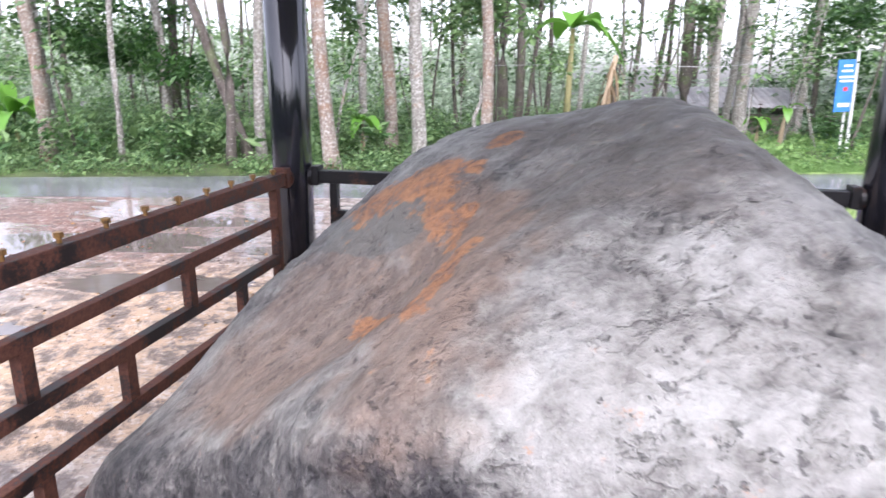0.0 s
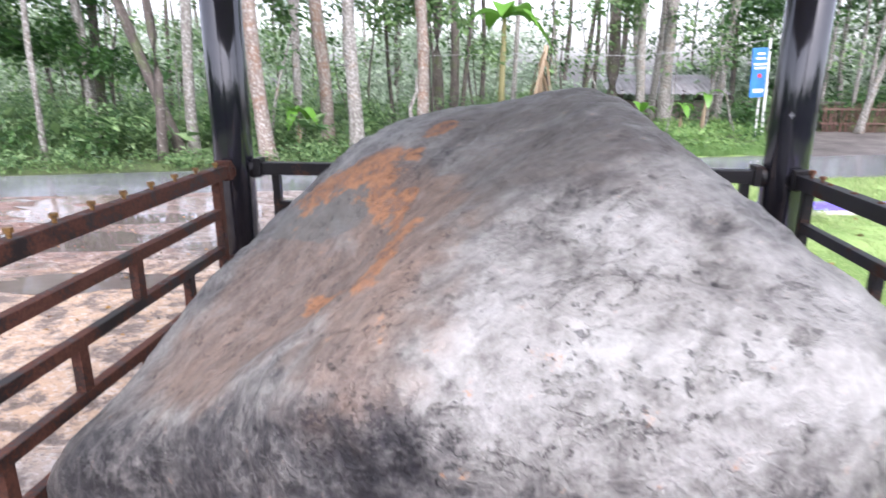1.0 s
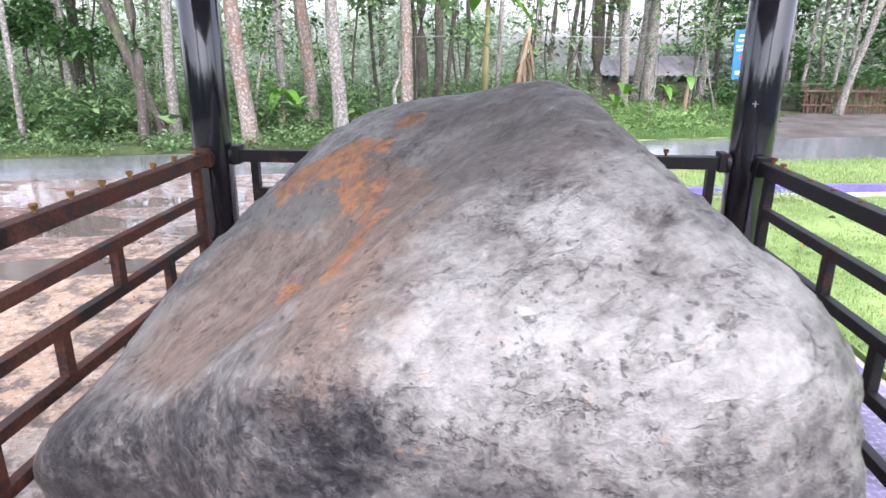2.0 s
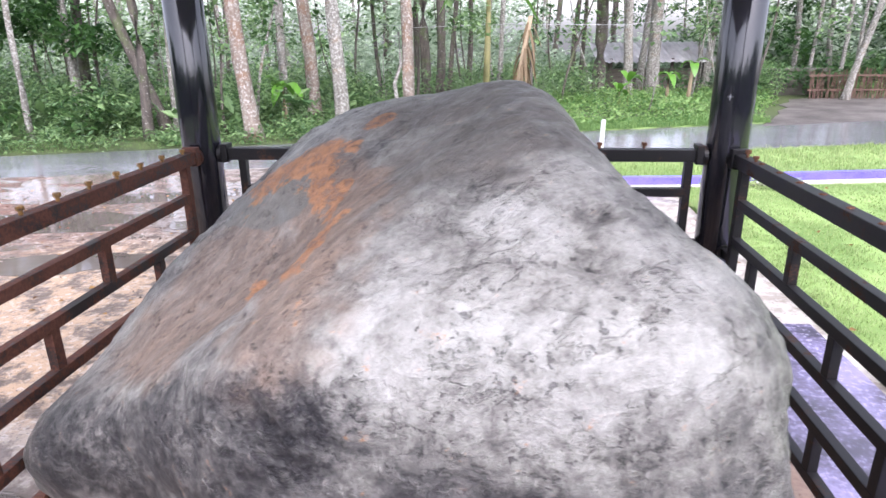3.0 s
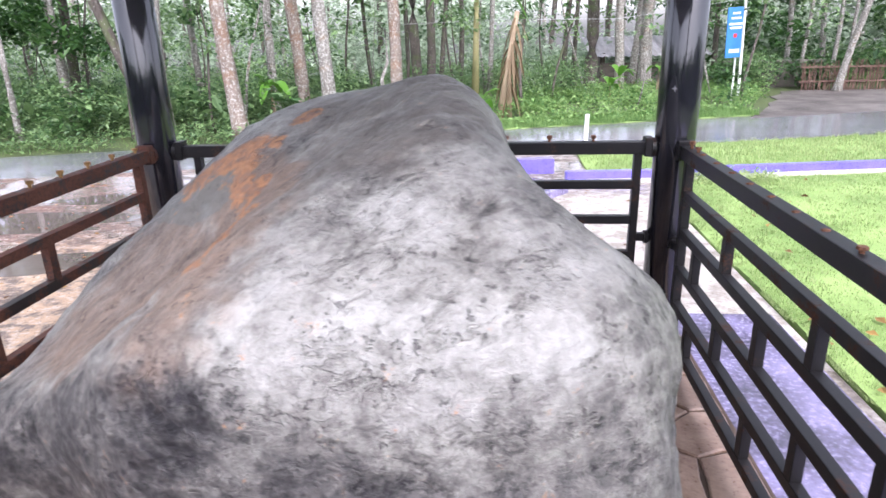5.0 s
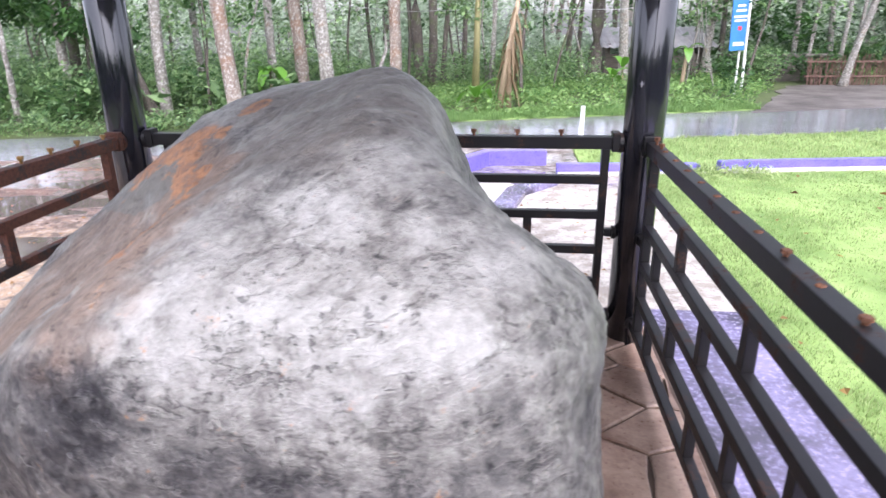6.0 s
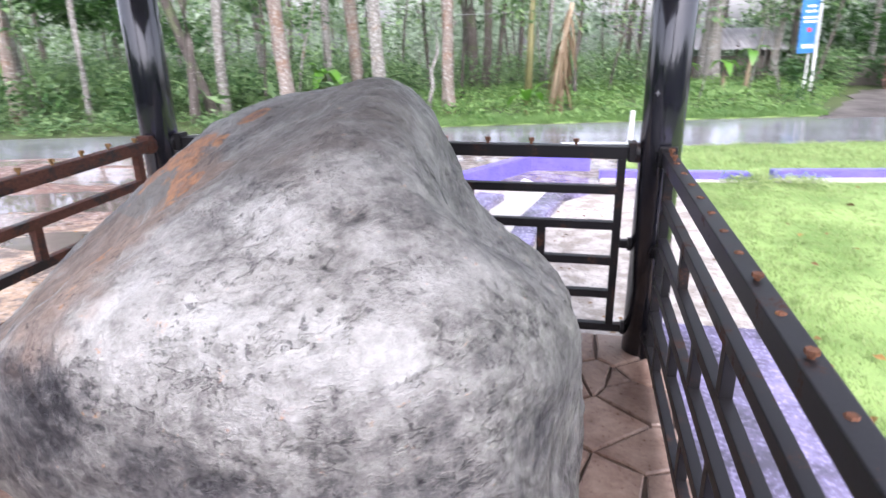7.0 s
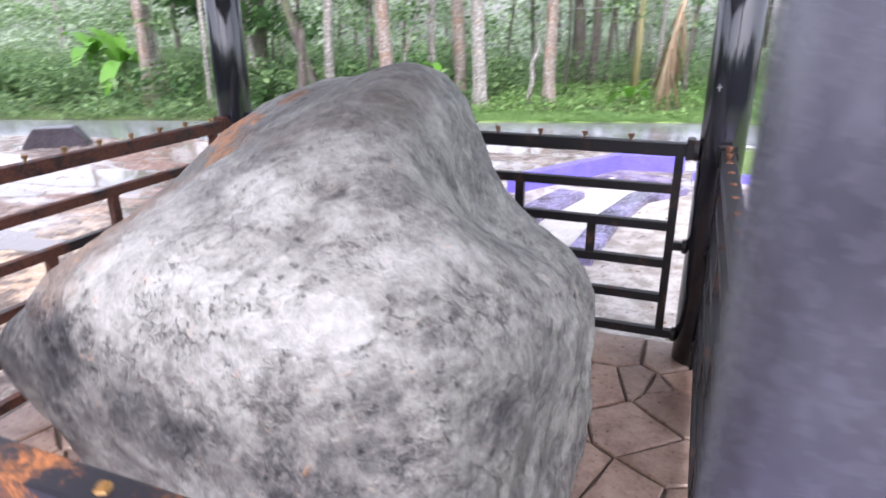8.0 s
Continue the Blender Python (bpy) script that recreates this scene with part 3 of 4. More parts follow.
CRACKS = ((-0.86, -2.026, 0.816, -0.79, -2.021, 0.808, 0.010), (-0.79, -1.905, 1.041, -0.80, -1.912, 1.032, 0.012), (-1.52, -1.95, 0.86, -1.42, -1.985, 0.80, 0.007),
          (-1.30, -2.0, 0.80, -1.20, -2.012, 0.76, 0.008), (-1.04, -1.80, 1.09, -0.86, -1.82, 1.09, 0.006), (-0.53, -1.60, 0.995, -0.50, -1.58, 0.97, 0.010))
SHADE = ((-1.35, -0.95, 1.28, -1.04, -1.10, 1.35, 0.17), (-1.04, -1.10, 1.35, -0.90, -1.28, 1.30, 0.12), (-1.30, -1.30, 1.20, -1.05, -1.35, 1.25, 0.14), (-1.28, -1.46, 1.16, -1.0, -1.46, 1.22, 0.12))
PITTED = ((-2.30, -1.55, 0.42, -1.72, -1.84, 0.67, 0.14), (-1.74, -1.83, 0.67, -1.44, -1.975, 0.80, 0.12), (-1.95, -1.78, 0.38, -1.55, -1.96, 0.58, 0.15),
          (-1.46, -1.98, 0.76, -1.12, -2.02, 0.74, 0.10), (-1.05, -2.02, 0.70, -0.68, -2.0, 0.70, 0.08))
RUST_STAINS = ((-1.80, -1.007, 1.071, -1.60, -1.11, 1.155, 0.10), (-1.54, -1.30, 1.09, -1.58, -1.17, 1.12, 0.045), (-1.50, -1.12, 1.194, -1.48, -1.12, 1.20, 0.035),
               (-1.45, -1.00, 1.25, -1.41, -0.99, 1.26, 0.035), (-1.69, -1.46, 0.88, -1.60, -1.60, 0.94, 0.036),
               (-1.49, -1.28, 1.12, -1.51, -1.42, 1.085, 0.030), (-1.46, -1.50, 1.085, -1.52, -1.66, 1.01, 0.040))
TAN_FILM = ((-1.62, -1.15, 1.11, -1.45, -1.55, 1.09, 0.15), (-1.45, -1.55, 1.08, -1.50, -1.80, 0.98, 0.15), (-1.80, -1.22, 0.93, -1.98, -1.42, 0.72, 0.18),
            (-1.60, -1.50, 0.97, -1.78, -1.48, 0.82, 0.20), (-1.85, -1.62, 0.74, -1.95, -1.55, 0.66, 0.10))
OLIVE_FILM = ((-1.86, -1.075, 0.995, -1.65, -1.215, 1.06, 0.088),)
GREY_LINES = ((-1.944, -1.526, 0.728, -2.028, -1.671, 0.566, 0.013), (-1.58, -1.765, 0.95, -1.90, -1.70, 0.70, 0.016), (-1.72, -1.60, 0.86, -1.62, -1.68, 0.93, 0.010))


def strokes(p, wobble, marks, soft):
    """How far each place in p lies inside the strokes: 1 in the middle, 0 outside."""
    best = np.zeros(len(p))
    for ax, ay, az, bx, by, bz, r in marks:
        a, d = np.array((ax, ay, az)), np.array((bx - ax, by - ay, bz - az))
        f = np.clip((p - a) @ d / max(d @ d, 1e-9), 0, 1)
        away = np.linalg.norm(p - a - f[:, None] * d, axis=1) / r + 0.55 * wobble
        q = np.clip((1 + soft - away) / (2 * soft), 0, 1)
        best = np.maximum(best, q * q * (3 - 2 * q))
    return best


def boulder():
    k = np.arange(len(SWELLS)) + 0.5
    z = 1 - 1.35 * k / len(SWELLS)
    a = k * 2.39996
    spiral = np.stack([np.sqrt(1 - z * z) * np.cos(a), np.sqrt(1 - z * z) * np.sin(a), z], 1)
    bm = bmesh.new()
    bmesh.ops.create_icosphere(bm, subdivisions=7, radius=1.0)
    u = np.array([v.co for v in bm.verts])
    u /= np.linalg.norm(u, axis=1)[:, None]
    r = 1 / (np.maximum(u @ FACES.T, 1e-6) ** 9).sum(1) ** (1 / 9)
    r = r * (1 + np.exp(12.0 * (u @ spiral.T - 1)) @ SWELLS)
    place = np.array(CORE) + u * r[:, None]
    wobble = np.array([noise.fractal(Vector(q) * 11.0, 0.9, 2.1, 4) for q in place])
    knobs = strokes(place, wobble * 0.4, PALE[1:6], 0.7) * 0.009 - strokes(place, wobble * 0.4, DARK[:2], 0.7) * 0.018
    knobs -= strokes(place, wobble * 0.6, CRACKS, 0.6) * 0.012 + strokes(place, wobble, DARK[4:7], 0.7) * 0.012
    knobs += strokes(place, 0 * wobble, ((-2.24, -1.64, 0.50, -2.20, -1.66, 0.48, 0.17),), 0.8) * 0.05
    for v, d, q, knob in zip(bm.verts, u, r, knobs):
        p = Vector(d * q)
        s = Vector((0.79 * p.x + 0.61 * p.y, -0.61 * p.x + 0.79 * p.y, p.z))
        s = Vector((s.x * 0.75, s.y * 1.2, s.z * 1.1))
        n = 0.014 * noise.fractal(s * 3.0, 1.0, 2.1, 4) + 0.007 * noise.fractal(s * 11.0, 0.8, 2.1, 4)
        n += 0.010 * (noise.ridged_multi_fractal(s * 3.4, 0.9, 2.2, 4, 1.0, 2.0) - 1.2) * 0.5
        n += 0.004 * noise.fractal(p * 34.0, 0.8, 2.1, 3)
        n -= 0.02 * max(0.0, noise.noise(p * 11.0 + Vector((5, 1, 2))) - 0.33)
        w = CORE + p + Vector(d) * (n + knob)
        w.z = max(w.z, -0.012)
        v.co = w
    ob = part("boulder", bm, ROCK, None, smooth=True)
    zero = np.zeros(len(place))
    pale = np.maximum(strokes(place, wobble, PALE, 0.4), 0.7 * strokes(place, wobble, GREY_LINES, 0.6))
    layers = (("stain", pale, strokes(place, wobble, DARK, 0.5), strokes(place, wobble, RUST_STAINS, 0.55)),
              ("film", strokes(place, wobble, TAN_FILM, 0.45), strokes(place, 0.4 * wobble, OLIVE_FILM, 0.2), np.maximum(strokes(place, 0.7 * wobble, PITTED[:3], 0.3), 0.5 * strokes(place, wobble, PITTED[3:], 0.5))),
              ("tone", strokes(place, wobble, PALE_SHEEN, 0.6), strokes(place, wobble, SHADE, 0.6), strokes(place, wobble * 1.5, CRACKS, 0.4)))
    for name, *channels in layers:
        at = ob.data.attributes.new(name, "FLOAT_COLOR", "POINT")
        at.data.foreach_set("color", np.stack([*channels, zero + 1], 1).astype(np.float32).ravel())
    tagged(ob, "huge grey weathered boulder with orange rust stains on the stone floor", "boulder")


boulder()

# ---- drain, kerb and small things outdoors ----


def wall_run(name, points, width, z0, z1, mat, label, category):
    """A low wall or kerb of constant width along (x, y) points."""
    bm = bmesh.new()
    pts = [Vector((*p, 0)) for p in points]
    rows = []
    for k, p in enumerate(pts):
        a = (pts[min(k + 1, len(pts) - 1)] - pts[max(k - 1, 0)]).normalized()
        n = Vector((-a.y, a.x, 0)) * width / 2
        rows.append([bm.verts.new(p + n + Vector((0, 0, z0))), bm.verts.new(p - n + Vector((0, 0, z0))), bm.verts.new(p - n + Vector((0, 0, z1))), bm.verts.new(p + n + Vector((0, 0, z1)))])
    for a, b in zip(rows, rows[1:]):
        for s in range(4):
            bm.faces.new((a[s], a[(s + 1) % 4], b[(s + 1) % 4], b[s]))
    bm.faces.new(rows[0][::-1])
    bm.faces.new(rows[-1])
    bmesh.ops.recalc_face_normals(bm, faces=bm.faces)
    bmesh.ops.bevel(bm, geom=[e for e in bm.edges if all(v.co.z > z1 - 1e-4 for v in e.verts)], offset=0.008, segments=2, affect="EDGES")
    return tagged(new(name, mesh_of(name, bm, mat)), label, category, kind="structure")


wall_run("drain_headwall", [(-1.75, 3.0), (-1.3, 3.75), (-0.9, 4.42), (-0.2, 4.5)], 0.13, -0.2, 0.06, PURPLE, "low violet painted drain wall", "wall")
wall_run("drain_edge_outer", [(-1.5, 1.3), (-1.36, 2.2), (-1.15, 3.0)], 0.26, -0.2, -0.03, APRON, "worn violet painted concrete drain edge", "kerb")
wall_run("drain_edge_inner", [(-0.8, 1.3), (-0.72, 2.3), (-0.55, 3.1), (-0.2, 3.55)], 0.2, -0.2, -0.045, APRON, "worn violet concrete drain edge", "kerb")
slab("drain_bed", [(-1.4, 1.3), (-0.85, 1.3), (-0.7, 2.6), (-0.5, 3.3), (-0.9, 3.9), (-1.1, 3.0), (-1.3, 2.2)], GROUND + 0.03, 0.1, CONCRETE, "pale wet concrete drain bed", "drain")
wall_run("kerb", [(-0.1, 4.02), (1.3, 4.12), (1.45, 4.14)], 0.12, -0.3, 0.0, PURPLE, "violet painted concrete kerb", "kerb")
wall_run("kerb_far", [(1.68, 4.18), (3.5, 4.44), (8, 5.0), (14, 5.75)], 0.12, -0.3, 0.02, PURPLE, "violet painted concrete kerb along the lawn", "kerb")

wall_run("kerb_foot", [(-0.1, 3.92), (1.3, 4.02), (1.5, 4.05)], 0.08, -0.3, -0.075, CONCRETE, "pale concrete foot of the kerb", "kerb")
wall_run("kerb_foot_far", [(1.68, 4.08), (3.5, 4.34), (8, 4.9), (14, 5.65)], 0.08, -0.3, -0.055, CONCRETE, "pale concrete foot of the kerb", "kerb")

t = thing("marker_stake", (0.36, 6.0, GROUND), "short white painted wooden stake beside the lane", "stake")
bm = bmesh.new()
tube(bm, [(0, 0, -0.05), (0.005, 0, 0.25), (0.012, 0, 0.5)], [0.033, 0.032, 0.03], 10, 0.15)
part("stake", bm, WHITE, t)
bm = bmesh.new()
tube(bm, [(-0.55, 6.05, GROUND + 0.03), (0.2, 6.13, GROUND + 0.035), (1.0, 6.2, GROUND + 0.03)], [0.014, 0.014, 0.014], 8)
tagged(part("pipe_length", bm, WHITE), "thin white plastic pipe lying at the road edge", "pipe")

# concrete block on the mud
bm = bmesh.new()
prof = [(-0.42, 0), (0.42, 0), (0.34, 0.12), (0.24, 0.26), (-0.24, 0.26), (-0.34, 0.12)]
a = [bm.verts.new((x, -0.16, z)) for x, z in prof]
b = [bm.verts.new((x, 0.16, z)) for x, z in prof]
bm.faces.new(a[::-1])
bm.faces.new(b)
for k in range(6):
    bm.faces.new((a[k], a[(k + 1) % 6], b[(k + 1) % 6], b[k]))
bmesh.ops.recalc_face_normals(bm, faces=bm.faces)
bmesh.ops.bevel(bm, geom=list(bm.edges), offset=0.012, segments=2, affect="EDGES")
blk = part("kerb_block", bm, BLOCK)
blk.matrix_world = pose(-8.35, 3.3, GROUND + 0.01, 0, 0, 38)
tagged(blk, "dark wet trapezoid block lying on the mud", "block")


# puddles and clods on the mud
WATER = plain("muddy_water", (0.10, 0.08, 0.07), (0.16, 0.135, 0.12), 1.0, 0.04, 0.02, 0.001, 10.0, spread=0.02)
for k, (cx, cy, rx, ry, w) in enumerate(((-5.6, 2.2, 1.5, 0.38, 14), (-4.3, 1.3, 0.8, 0.22, 10), (-7.6, 1.0, 1.3, 0.4, 8), (-3.4, 2.5, 0.7, 0.2, 16), (-4.8, 3.3, 0.9, 0.2, 12), (-5.2, 0.2, 0.7, 0.22, 5))):
    rim = []
    for a in range(44):
        v = a / 44 * 2 * math.pi
        q = 1 + 0.38 * noise.noise((math.cos(v) * 1.6 + k * 9, math.sin(v) * 1.6, 0.5)) + 0.25 * noise.noise((math.cos(v) * 5 + k * 9, math.sin(v) * 5, 4.5))
        p = Matrix.Rotation(radians(w), 2) @ Vector((rx * q * math.cos(v), ry * q * math.sin(v)))
        rim.append((cx + p.x, cy + p.y))
    slab(f"puddle_{k + 1}", rim, GROUND + 0.0135, 0.01, WATER, "shallow muddy puddle mirroring the sky", "puddle")
cl = np.random.default_rng(3)
verts, faces = [], []
for k in range(900):
    x, y = cl.uniform(-9, -2.7), cl.uniform(-1.5, 4.4)
    if noise.noise((x * 0.9, y * 1.8, 2.0)) < 0.0:
        continue
    q = cl.uniform(0.006, 0.02)
    base = len(verts)
    ring = [(x + q * math.cos(a * 1.047) * cl.uniform(0.6, 1.3), y + q * math.sin(a * 1.047) * cl.uniform(0.6, 1.3), GROUND + 0.008) for a in range(6)]
    verts += ring + [(x, y, GROUND + 0.01 + q * cl.uniform(0.3, 0.8))]
    faces += [(base + a, base + (a + 1) % 6, base + 6) for a in range(6)]
tagged(raw("clods", verts, faces, MORTAR), "small dark clods and pebbles on the mud", "pebbles", kind="stuff")


# ---- the sign ----
def sign():
    t = thing("road_sign", (4.49, 12.02, GROUND), "blue notice board on white posts by the lane", "sign")
    bm = bmesh.new()
    tube(bm, [(0, 0, -0.1), (-0.05, 0, 1.2), (-0.09, 0, 2.2)], [0.03, 0.03, 0.028], 12)
    part("pole", bm, WHITE, t)
    bm = bmesh.new()
    tube(bm, [(-0.12, 0.05, -0.1), (-0.15, 0.05, 1.0)], [0.022, 0.022], 10)
    part("pole", bm, WHITE, t)
    turn = pose(-0.24, -0.02, 1.46, 0, -2.5, 10)
    board = part("board", boxed((-0.19, -0.015, -0.52), (0.19, 0.015, 0.52), 0.006), BLUE, t)
    board.matrix_local = turn
    for k, (w, z) in enumerate(((0.17, 0.40), (0.22, 0.30), (0.3, 0.18), (0.26, 0.10))):
        bar = part("text_bar", boxed((-w / 2, -0.021, z - 0.022), (w / 2, -0.0165, z + 0.022)), WHITE, board)
    part("emblem", boxed((-0.04, -0.021, -0.1), (0.04, -0.0165, -0.02)), SIGNRED, board)
    part("emblem", boxed((-0.12, -0.021, -0.42), (0.12, -0.0165, -0.34)), WHITE, board)


sign()


# ---- shack, wall and bamboo fence ----
def shack():
    t = thing("shed", (3.6, 18.6, GROUND), "low old shed with grey tin roof and board walls", "shed")
    part("wall", boxed((-1.3, -0.9, 0), (1.5, -0.85, 0.6)), WOOD, t)
    part("wall", boxed((-1.35, -0.9, 0), (-1.3, 1.2, 0.8)), WOOD, t)
    part("wall", boxed((1.5, -0.9, 0), (1.55, 1.2, 0.8)), WOOD, t)
    for x in (-1.25, -0.4, 0.6, 1.45):
        part("post", boxed((x - 0.04, -0.93, 0), (x + 0.04, -0.85, 0.9)), WOOD, t)
    bm = bmesh.new()
    n = 60
    rows = []
    for y, z in ((-1.25, 0.80), (1.3, 1.35)):
        rows.append([bm.verts.new((-1.7 + 3.6 * k / n, y, z + 0.02 * math.sin(k * 1.9))) for k in range(n + 1)])
    for k in range(n):
        bm.faces.new((rows[0][k], rows[0][k + 1], rows[1][k + 1], rows[1][k]))
    bmesh.ops.solidify(bm, geom=bm.faces[:], thickness=0.01)
    part("roof", bm, TIN, t)


shack()

t = thing("garden_wall", (6.4, 15.3, GROUND), "old mossy grey concrete garden wall", "wall")
part("wall", boxed((-1.2, -0.1, -0.1), (1.3, 0.1, 0.62), 0.02), WALLSTONE, t)
part("coping", boxed((-1.25, -0.14, 0.62), (1.35, 0.14, 0.7), 0.02), WALLSTONE, t)

t = thing("bamboo_fence", (8.3, 14.2, GROUND), "rickety reddish bamboo stick fence", "fence")
for k in range(150):
    x = -1.5 + k * 0.036 + rng.normal(0, 0.02)
    h = 0.66 + rng.normal(0, 0.08)
    bm = bmesh.new()
    tube(bm, [(x, rng.normal(0, 0.02), -0.05), (x + rng.normal(0, 0.08), rng.normal(0, 0.03), h)], [0.013, 0.010], 6)
    part("stick", bm, BAMBOO, t)
for z in (0.2, 0.55):
    part("rail", boxed((-1.6, -0.035, z), (3.6, -0.012, z + 0.04)), BAMBOO, t)


# ---- trees ----
def crown_mesh(seed, mat):
    r = np.random.default_rng(seed)
    cs = r.normal(0, 1, (14, 3)) * (1.3, 1.3, 0.9)
    v, f = leaves(r, cs, (0.7, 0.7, 0.45), 45, 0.26, 0.5, 0.2)
    me = bpy.data.meshes.new("crown")
    me.from_pydata(v.tolist(), [], f.tolist())
    me.materials.append(mat)
    return me


CROWNS = [crown_mesh(k, m) for k, m in enumerate((SHRUB, DARKLEAF, SHRUB, DARKLEAF))]


def tree(x, y, r, lean, bark, label, height=7.5, k=0, z=None):
    t = thing("tree", (x, y, GROUND if z is None else z), label, "tree", "trees beyond the lane")
    steps = 12
    pts, rad = [], []
    ph = k * 1.7
    for s in range(steps + 1):
        h = height * (s / steps) ** 1.25
        pts.append((lean * h + 0.05 * math.sin(h * 0.9 + ph) * min(h, 2) * 0.6, 0.05 * math.sin(h * 0.7 + ph * 2) * min(h, 2) * 0.6, h - 0.1))
        flare = 1 + 0.55 * math.exp(-h / 0.16)
        rad.append(r * flare * (1 - 0.055 * h))
    bm = bmesh.new()
    tube(bm, pts, rad, 14, 0.22, ph)
    part("trunk", bm, bark, t, smooth=True)
    top = Vector(pts[-1])
    for b in range(4):
        p0 = Vector(pts[8 + b])
        w = b * 1.9 + ph
        d = Vector((math.cos(w), math.sin(w), 0.55))
        bm = bmesh.new()
        tube(bm, [p0, p0 + d * 0.7 + Vector((0, 0, 0.1)), p0 + d * 1.5 + Vector((0, 0, 0.4))], [r * 0.4, r * 0.28, r * 0.1], 7, 0.2, w)
        part("limb", bm, bark, t, smooth=True)
    c = new("crown", CROWNS[k % 4])
    c.parent = t
    c.location = top + Vector((0, 0, -0.3))
    c.rotation_euler = (0, 0, k * 1.3)


P, Dk, Rd = (BARK_PALE, "straight tree with pale lichen-spotted bark"), (BARK_DARK, "slim tree with dark brown bark"), (BARK_RED, "leaning tree with pinkish peeling bark")
TREES = (
    (-9.07, 8.69, 0.09, -0.048, P), (-9.51, 9.53, 0.103, 0.086, Dk), (-6.86, 7.83, 0.093, -0.336, Dk), (-6.76, 7.95, 0.099, 0.03, P), (-7.0, 7.32, 0.08, 0.0, Dk),
    (-8.04, 12.06, 0.09, 0.013, P), (-5.16, 7.36, 0.132, -0.06, Rd), (-5.42, 9.9, 0.10, -0.03, P), (-4.93, 10.2, 0.14, -0.035, Rd), (-3.93, 8.6, 0.135, -0.02, P),
    (-4.17, 14.0, 0.055, -0.079, Dk), (-2.80, 9.35, 0.125, -0.035, Rd), (-3.43, 15.0, 0.066, 0.03, Dk), (-2.85, 13.0, 0.131, -0.018, Dk), (-2.39, 14.0, 0.069, 0.06, Dk),
    (-1.95, 15.0, 0.073, 0.016, Dk), (-1.14, 13.0, 0.065, 0.07, P), (0.97, 16.0, 0.078, 0.051, Dk), (1.36, 17.0, 0.073, 0.0, Dk), (1.68, 15.7, 0.188, 0.0, Dk),
    (2.34, 14.75, 0.123, -0.02, P), (3.29, 16.0, 0.194, -0.03, P), (3.09, 17.0, 0.111, 0.036, P), (7.49, 17.0, 0.078, -0.034, P), (9.0, 18.0, 0.084, -0.06, P),
    (7.5, 13.9, 0.085, 0.16, P), (-10.61, 7.25, 0.132, -0.05, Rd), (-10.81, 7.68, 0.116, -0.02, P), (-14.2, 12.0, 0.083, 0.0, Dk), (-11.43, 12.0, 0.085, -0.024, Dk),
    (-2.53, 12.46, 0.112, 0.024, Dk), (-9.14, 7.3, 0.054, 0.049, P), (10.4, 15.5, 0.11, 0.05, P), (7.45, 16.0, 0.055, 0.03, P), (8.3, 16.0, 0.06, 0.01, P), (8.72, 16.1, 0.05, 0.06, P), (5.2, 17.5, 0.12, 0.03, P), (6.1, 19.0, 0.09, -0.05, Dk),
)
for k, (x, y, r, lean, (bark, label)) in enumerate(TREES):
    tree(x, y, r, lean, bark, label, 7.0 + (k * 37 % 5) * 0.5, k)

# more distant trunks
far = np.random.default_rng(21)
for k in range(46):
    x, y = far.uniform(-34, 22), far.uniform(19, 42)
    if 1.5 < x < 6 and y < 24:
        continue
    tree(x, y, far.uniform(0.07, 0.17), far.normal(0, 0.05), (BARK_PALE, BARK_DARK)[k % 2], "distant slim forest tree trunk", far.uniform(10, 14), k, GROUND - fall(y))

# thin crooked white sapling
bm = bmesh.new()
tube(bm, [(0, 0, -0.05), (-0.03, 0, 0.3), (0.03, 0, 0.6), (0.0, 0, 0.85), (0.12, 0, 1.15), (0.1, 0, 1.7)], [0.045, 0.04, 0.036, 0.034, 0.028, 0.02], 9, 0.2)
sp = part("sapling", bm, BARK_PALE, smooth=True)
sp.location = (-2.92, 8.37, GROUND)
tagged(sp, "thin crooked sapling with whitish bark", "tree")


# ---- banana plants ----
def banana(x, y, h, lean, n, size, stem_mat, leaf_mat, label, seed):
    r = np.random.default_rng(seed)
    t = thing("banana_plant", (x, y, GROUND), label, "banana plant", "banana plants")
    bm = bmesh.new()
    top = Vector((lean * h, 0, h))
    tube(bm, [(0, 0, -0.05), (lean * h * 0.5, 0.01, h * 0.5), top], [0.075 * (0.5 + h / 4), 0.058 * (0.5 + h / 4), 0.04 * (0.5 + h / 4)], 10, 0.25, seed)
    part("stem", bm, stem_mat, t, smooth=True)
    for k in range(n):
        w = k * 2.4 + r.normal(0, 0.3)
        ln = size * r.uniform(0.7, 1.15)
        root = top if leaf_mat is BANANA else top * r.uniform(0.35, 1.0)
        lift = r.uniform(0.3, 1.3) if leaf_mat is BANANA else r.uniform(-1.0, 0.1)
        bm = bmesh.new()
        rows = []
        for s in range(9):
            q = s / 8
            out = ln * (q * 0.75)
            up = ln * (lift * q - 0.95 * q * q * (1.25 - 0.4 * lift))
            c = root + Vector((math.cos(w) * out, math.sin(w) * out, up))
            wd = size * (0.17 if leaf_mat is BANANA else 0.06) * math.sin(math.pi * min(1, q * 0.93 + 0.07)) ** 0.7 + 0.006
            side = Vector((-math.sin(w), math.cos(w), 0)) * wd
            rows.append([bm.verts.new(c - side + Vector((0, 0, wd * 0.3))), bm.verts.new(c), bm.verts.new(c + side + Vector((0, 0, wd * 0.3)))])
        for a, b in zip(rows, rows[1:]):
            bm.faces.new((a[0], a[1], b[1], b[0]))
            bm.faces.new((a[1], a[2], b[2], b[1]))
        part("leaf", bm, leaf_mat, t, smooth=True)


